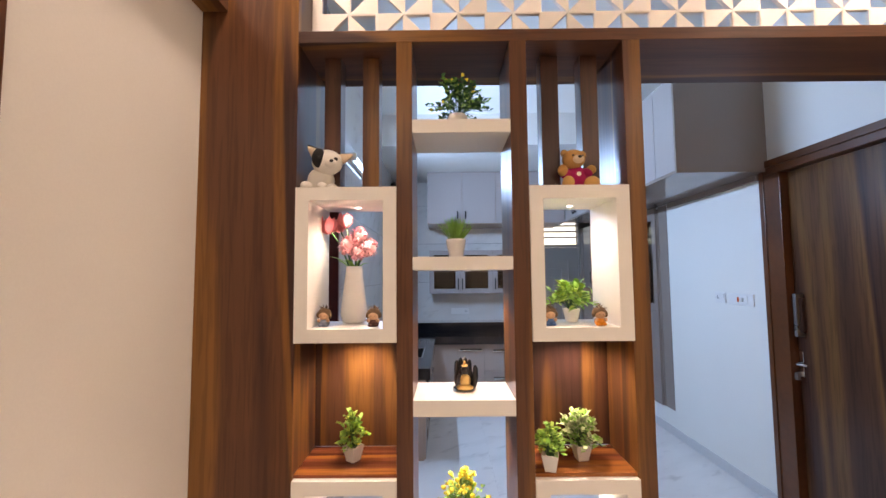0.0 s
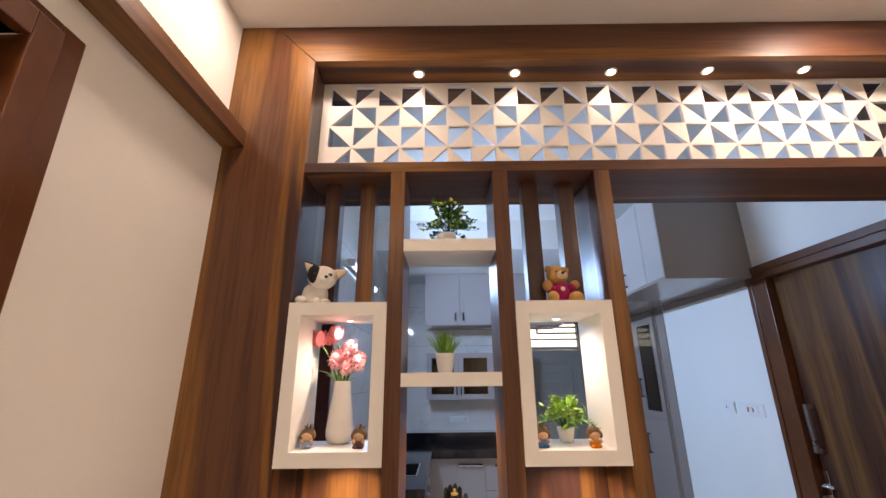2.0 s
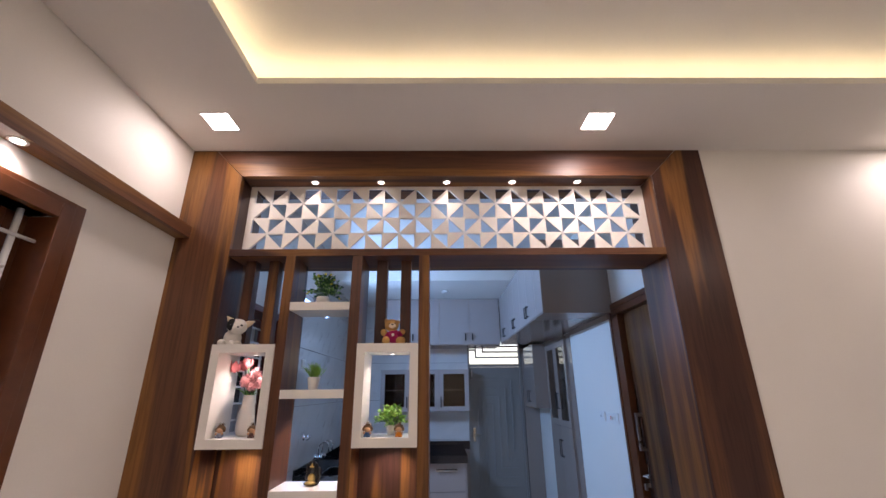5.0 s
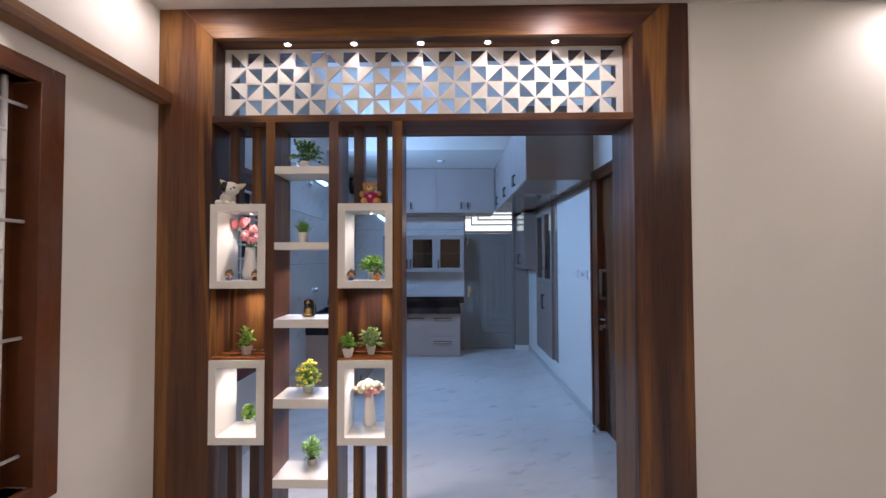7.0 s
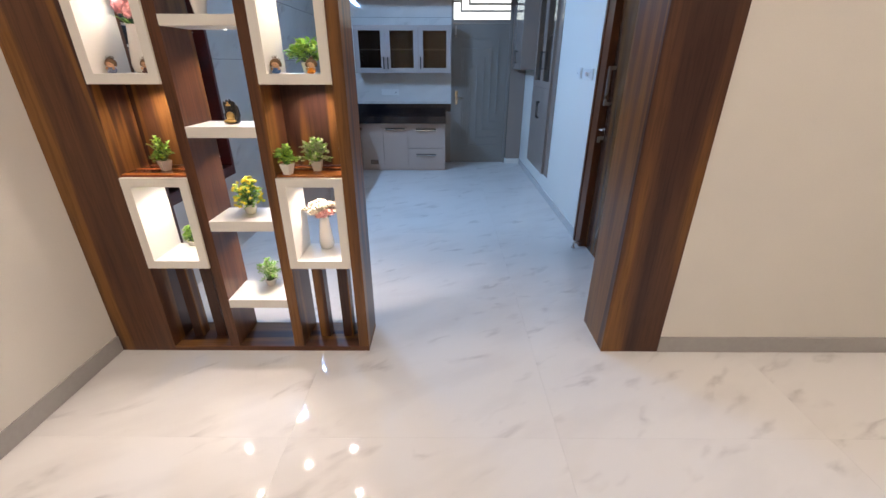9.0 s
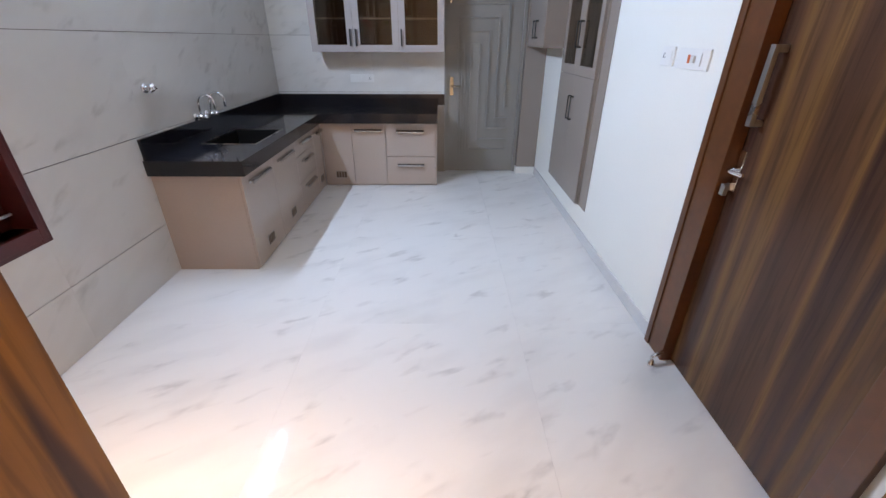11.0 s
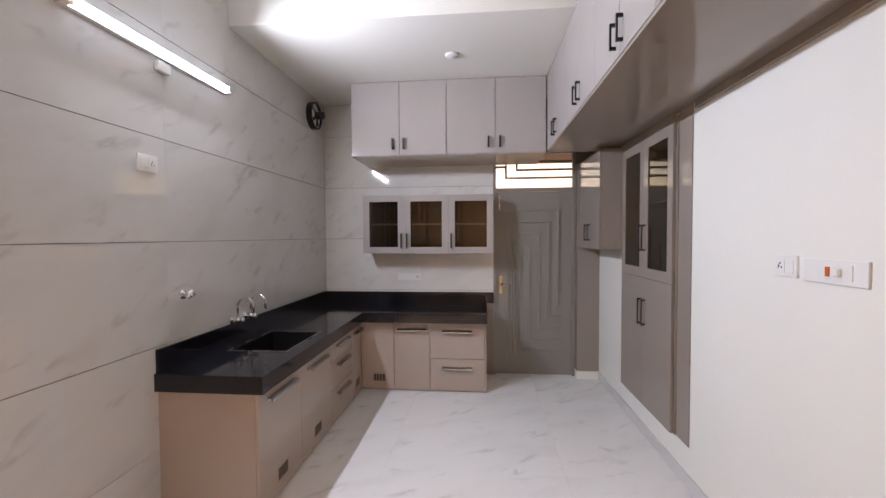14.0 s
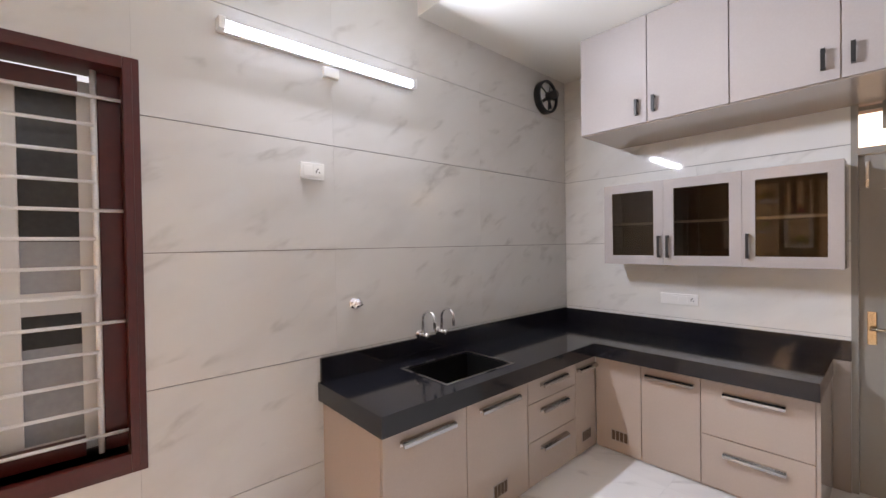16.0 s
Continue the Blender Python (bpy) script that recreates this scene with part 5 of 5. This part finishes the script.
def dog_ears(bm, o):
    """Two flat pricked ears with cream insides; the first has a black back."""
    for root, way, mi, back in (((-0.008, 0.0, 0.124), (-0.036, 0.0, 0.036), 3, 0), ((-0.006, 0.009, 0.129), (-0.040, 0.0, 0.038), 1, 0), ((0.066, 0.0, 0.112), (0.044, 0.0, 0.016), 3, 0), ((0.064, 0.008, 0.114), (0.046, 0.0, 0.018), 0, 0)):
        before, first = len(bm.faces), len(bm.verts)
        root, way = o + Vector(root), Vector(way)
        tube_mesh([root, root + way * 0.3, root + way * 0.7, root + way], [0.019, 0.018, 0.010, 0.002], 12, bm)
        bm.verts.ensure_lookup_table()
        for v in bm.verts[first:]:
            v.co.y = root.y + (v.co.y - root.y) * 0.35
        bm.faces.ensure_lookup_table()
        for f in bm.faces[before:]:
            f.material_index = mi


cream_fur = material("cream_plush", (0.74, 0.58, 0.40), 0.95, vary=0.1, grain=500, bump=0.6)
figure("plush_dog", (-0.168, 1.49, 1.921), [
    ((0, 0.010, 0.043), 0.046, (1.0, 0.85, 0.98), 0), ((0.026, -0.010, 0.100), 0.046, (1.12, 0.88, 0.94), 0), ((0.048, -0.046, 0.088), 0.019, (1.1, 0.7, 0.8), 0),
    ((0.006, -0.036, 0.108), 0.031, (0.76, 0.62, 1.06), 1), ((0.054, -0.059, 0.093), 0.0055, (1.2, 0.8, 0.9), 2), ((0.012, -0.054, 0.106), 0.0045, (1, 1, 1), 2), ((0.063, -0.041, 0.103), 0.0065, (1.1, 0.8, 1), 2),
    ((-0.040, -0.020, 0.017), 0.021, (0.95, 1.2, 0.85), 0), ((0.046, -0.020, 0.012), 0.018, (1.0, 1.3, 0.72), 0), ((0.016, -0.030, 0.014), 0.017, (1, 1.2, 0.85), 0)],
    [white_fur, black_fur, M["black"], cream_fur], "sitting white plush dog with black eye patch and ear", "plush toy", dog_ears)
figure("plush_bear", (0.700, 1.49, 1.921), [
    ((0, 0.008, 0.046), 0.036, (1.0, 0.85, 1.05), 3), ((-0.010, -0.004, 0.104), 0.036, (1.06, 0.9, 0.92), 0), ((-0.003, -0.034, 0.097), 0.018, (1.05, 0.75, 0.8), 2),
    ((-0.002, -0.048, 0.102), 0.0055, (1.2, 0.7, 0.9), 1), ((-0.021, -0.034, 0.110), 0.0035, (1, 1, 1), 1), ((0.011, -0.034, 0.109), 0.0035, (1, 1, 1), 1),
    ((-0.039, 0.002, 0.127), 0.013, (1, 0.6, 1), 0), ((0.021, 0.002, 0.122), 0.013, (1, 0.6, 1), 0), ((-0.050, -0.014, 0.064), 0.018, (0.95, 0.9, 1.1), 0), ((0.048, -0.006, 0.068), 0.014, (1.2, 0.9, 1.1), 0),
    ((-0.038, -0.006, 0.054), 0.018, (1.1, 0.9, 0.9), 3), ((0.034, -0.004, 0.058), 0.018, (1.1, 0.9, 0.9), 3),
    ((-0.036, -0.026, 0.021), 0.022, (0.9, 1.0, 1.0), 0), ((0.042, -0.028, 0.019), 0.024, (1.05, 1.1, 0.88), 0), ((0.000, -0.025, 0.050), 0.009, (0.9, 0.35, 0.9), 4)],
    [brown_fur, M["black"], cream_fur, shirt, white_fur], "sitting brown plush bear in a magenta shirt with a pale heart", "plush toy")
skin = material("tan_painted_resin", (0.62, 0.36, 0.20), 0.45, vary=0.05)
hair = material("brown_painted_hair", (0.16, 0.09, 0.035), 0.6, vary=0.3, grain=300, bump=0.5)
for x, y, dress, words in ((-0.148, 1.485, (0.24, 0.27, 0.36), "grey-blue"), (0.018, 1.470, (0.10, 0.035, 0.025), "dark brown"), (0.590, 1.460, (0.05, 0.13, 0.30), "blue"), (0.747, 1.450, (0.80, 0.27, 0.01), "orange")):
    cloth = material("figurine_" + words.replace(" ", "_").replace("-", "_"), dress, 0.4, vary=0.1)
    lumps = [((0, 0, 0.013), 0.017, (1.05, 0.9, 0.85), 0), ((-0.010, -0.010, 0.006), 0.008, (1, 1.2, 0.7), 0), ((0.010, -0.010, 0.006), 0.008, (1, 1.2, 0.7), 0),
             ((0, -0.002, 0.037), 0.0175, (1.0, 0.9, 0.95), 1), ((0, 0.003, 0.043), 0.0205, (1.1, 0.9, 0.85), 2), ((-0.019, 0.0, 0.037), 0.009, (0.8, 0.8, 1.2), 2), ((0.019, 0.0, 0.037), 0.009, (0.8, 0.8, 1.2), 2),
             ((-0.015, -0.010, 0.020), 0.006, (1, 1, 1), 1), ((0.015, -0.010, 0.020), 0.006, (1, 1, 1), 1), ((-0.006, -0.0178, 0.036), 0.0016, (1, 0.6, 1), 2), ((0.006, -0.0178, 0.036), 0.0016, (1, 0.6, 1), 2)]

    def strands(bm, o):
        before = len(bm.faces)
        for i in range(22):
            d = aim(10, 80)
            leaf(bm, o + Vector((0, 0.003, 0.045)) + d * 0.012, d, Vector((0, 0, 1)), 0.018, 0.004)
        bm.faces.ensure_lookup_table()
        for f in bm.faces[before:]:
            f.material_index = 2

    figure("doll_figurine", (x, y, 1.4732), lumps, [cloth, skin, hair], "tiny resin doll figurine in " + words + " dress with tousled hair", "figurine", strands)


def hand_fingers(bm, o):
    before = len(bm.faces)
    for x, h in ((-0.026, 0.098), (-0.012, 0.106), (0.003, 0.108), (0.017, 0.100)):
        tube_mesh([o + Vector((x, 0.016, 0.03)), o + Vector((x, 0.018, 0.06)), o + Vector((x, 0.010, h - 0.008)), o + Vector((x, 0.004, h))], [0.010, 0.009, 0.0075, 0.003], 8, bm)
    tube_mesh([o + Vector((0.028, 0.0, 0.015)), o + Vector((0.037, -0.004, 0.04)), o + Vector((0.036, -0.006, 0.075)), o + Vector((0.035, -0.006, 0.084))], [0.011, 0.010, 0.008, 0.003], 8, bm)
    bm.faces.ensure_lookup_table()
    for f in bm.faces[before:]:
        f.material_index = 0


figure("buddha_statue", (0.315, 1.53, 1.252), [
    ((0, 0.012, 0.034), 0.036, (1.0, 0.55, 1.05), 0), ((0, 0.0, 0.010), 0.036, (1.05, 0.8, 0.30), 0), ((0.002, -0.012, 0.034), 0.020, (0.95, 0.7, 1.1), 1), ((0.0, -0.018, 0.014), 0.026, (1.1, 0.7, 0.40), 1),
    ((0.0, -0.012, 0.070), 0.014, (0.9, 0.9, 1.1), 0), ((0.0, -0.012, 0.084), 0.011, (1.1, 1, 0.5), 1), ((0.0, -0.012, 0.092), 0.006, (0.8, 0.8, 1.3), 1), ((-0.018, -0.010, 0.040), 0.010, (0.8, 0.8, 1.4), 0),
    ((0.020, -0.020, 0.012), 0.006, (1, 1, 1), 1), ((-0.020, -0.020, 0.012), 0.006, (1, 1, 1), 1)],
    [M["black_clay"], M["gold"]], "black hand-shaped statue cradling a gold-robed seated figure", "statue", hand_fingers)

# ---- tiles and skirting ----
def tiles(parent, mat, fixed, lo, hi, us, vs, axis, gap_u, gap_v, name="tile"):
    """Tiles between the cuts us and vs; axis: the one they face. lo, hi: back and face."""
    shared = {}
    for u0, u1 in zip(us, us[1:]):
        for v0, v1 in zip(vs, vs[1:]):
            w, h = round(u1 - u0 - gap_u, 4), round(v1 - v0 - gap_v, 4)
            if (w, h) not in shared:
                d = hi - lo
                s = {"z": (-w / 2, w / 2, -h / 2, h / 2, -abs(d), 0), "x": (min(0, -d), max(0, -d), -w / 2, w / 2, -h / 2, h / 2), "y": (-w / 2, w / 2, min(0, -d), max(0, -d), -h / 2, h / 2)}[axis]
                bm = boxes(s)
                me = bpy.data.meshes.new(name)
                bm.to_mesh(me)
                bm.free()
                me.materials.append(mat)
                shared[(w, h)] = me
            ob = new(name, shared[(w, h)])
            cu, cv = (u0 + u1) / 2, (v0 + v1) / 2
            ob.location = Vector({"z": (cu, cv, hi), "x": (hi, cu, cv), "y": (cu, hi, cv)}[axis]) - place_of(parent)
            ob.parent = parent


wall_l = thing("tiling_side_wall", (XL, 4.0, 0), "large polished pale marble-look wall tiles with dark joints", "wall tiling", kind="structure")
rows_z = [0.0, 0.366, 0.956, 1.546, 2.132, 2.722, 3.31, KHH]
tiles(wall_l, M["wall_tile_dim"], 0, XL + 0.009, XL + 0.020, [YB + 0.001, KW[0] - 0.06], rows_z, "x", 0.001, 0.004)
tiles(wall_l, M["wall_tile_dim"], 0, XL + 0.009, XL + 0.020, [KW[1] + 0.06, 3.95, 5.17, KY - 0.011], rows_z, "x", 0.0004, 0.004)
tiles(wall_l, M["wall_tile_dim"], 0, XL + 0.009, XL + 0.020, [KW[0] - 0.06, KW[1] + 0.06], [0.0, 0.366, KW[2] - 0.06], "x", 0.001, 0.004)
tiles(wall_l, M["wall_tile_dim"], 0, XL + 0.009, XL + 0.020, [KW[0] - 0.06, KW[1] + 0.06], [KW[3] + 0.06, 2.722, 3.31, KHH], "x", 0.0004, 0.004)
wall_b = thing("tiling_back_wall", (0, KY, 0), "large polished pale marble-look tiles behind the counter", "wall tiling", kind="structure")
tiles(wall_b, M["wall_tile_lit"], 0, KY - 0.001, KY - 0.011, [XL + 0.021, 0.60, KDX0 - 0.031], [0.0, 0.366, 0.956, 1.546, 2.132, 2.722, KH], "y", 0.0004, 0.004)
floor = thing("floor", (0, 0, 0), "polished white marble-look floor tiles with faint grey veins", "floor tiling", kind="structure")
xs = [XL - 0.02 + i * 1.2 for i in range(7)]
ys = [-4.0 + 0.015 + i * 1.2 for i in range(10)]
xs[-1], ys[-1] = 6.05, KY + 0.06
tiles(floor, M["floor"], 0, -0.019, 0.0, xs, ys, "z", 0.0006, 0.0006)
for label, spans in (
    ("low grey skirting tile strip in the living room", ((XL, XL + 0.010, -4.0, YF - 0.001, 0.001, 0.10), (2.557, 6.0, YF - 0.003, YF + 0.008, 0.001, 0.10))),
    ("low white-grey skirting tile strip in the kitchen", ((XR - 0.010, XR, 3.078, KY - 0.1, 0.001, 0.085), (XR - 0.010, XR, YB, 1.948, 0.001, 0.085))),
):
    structure("skirting", boxes(*spans), M["skirting"] if "living" in label else M["skirting_pale"], label, "skirting")
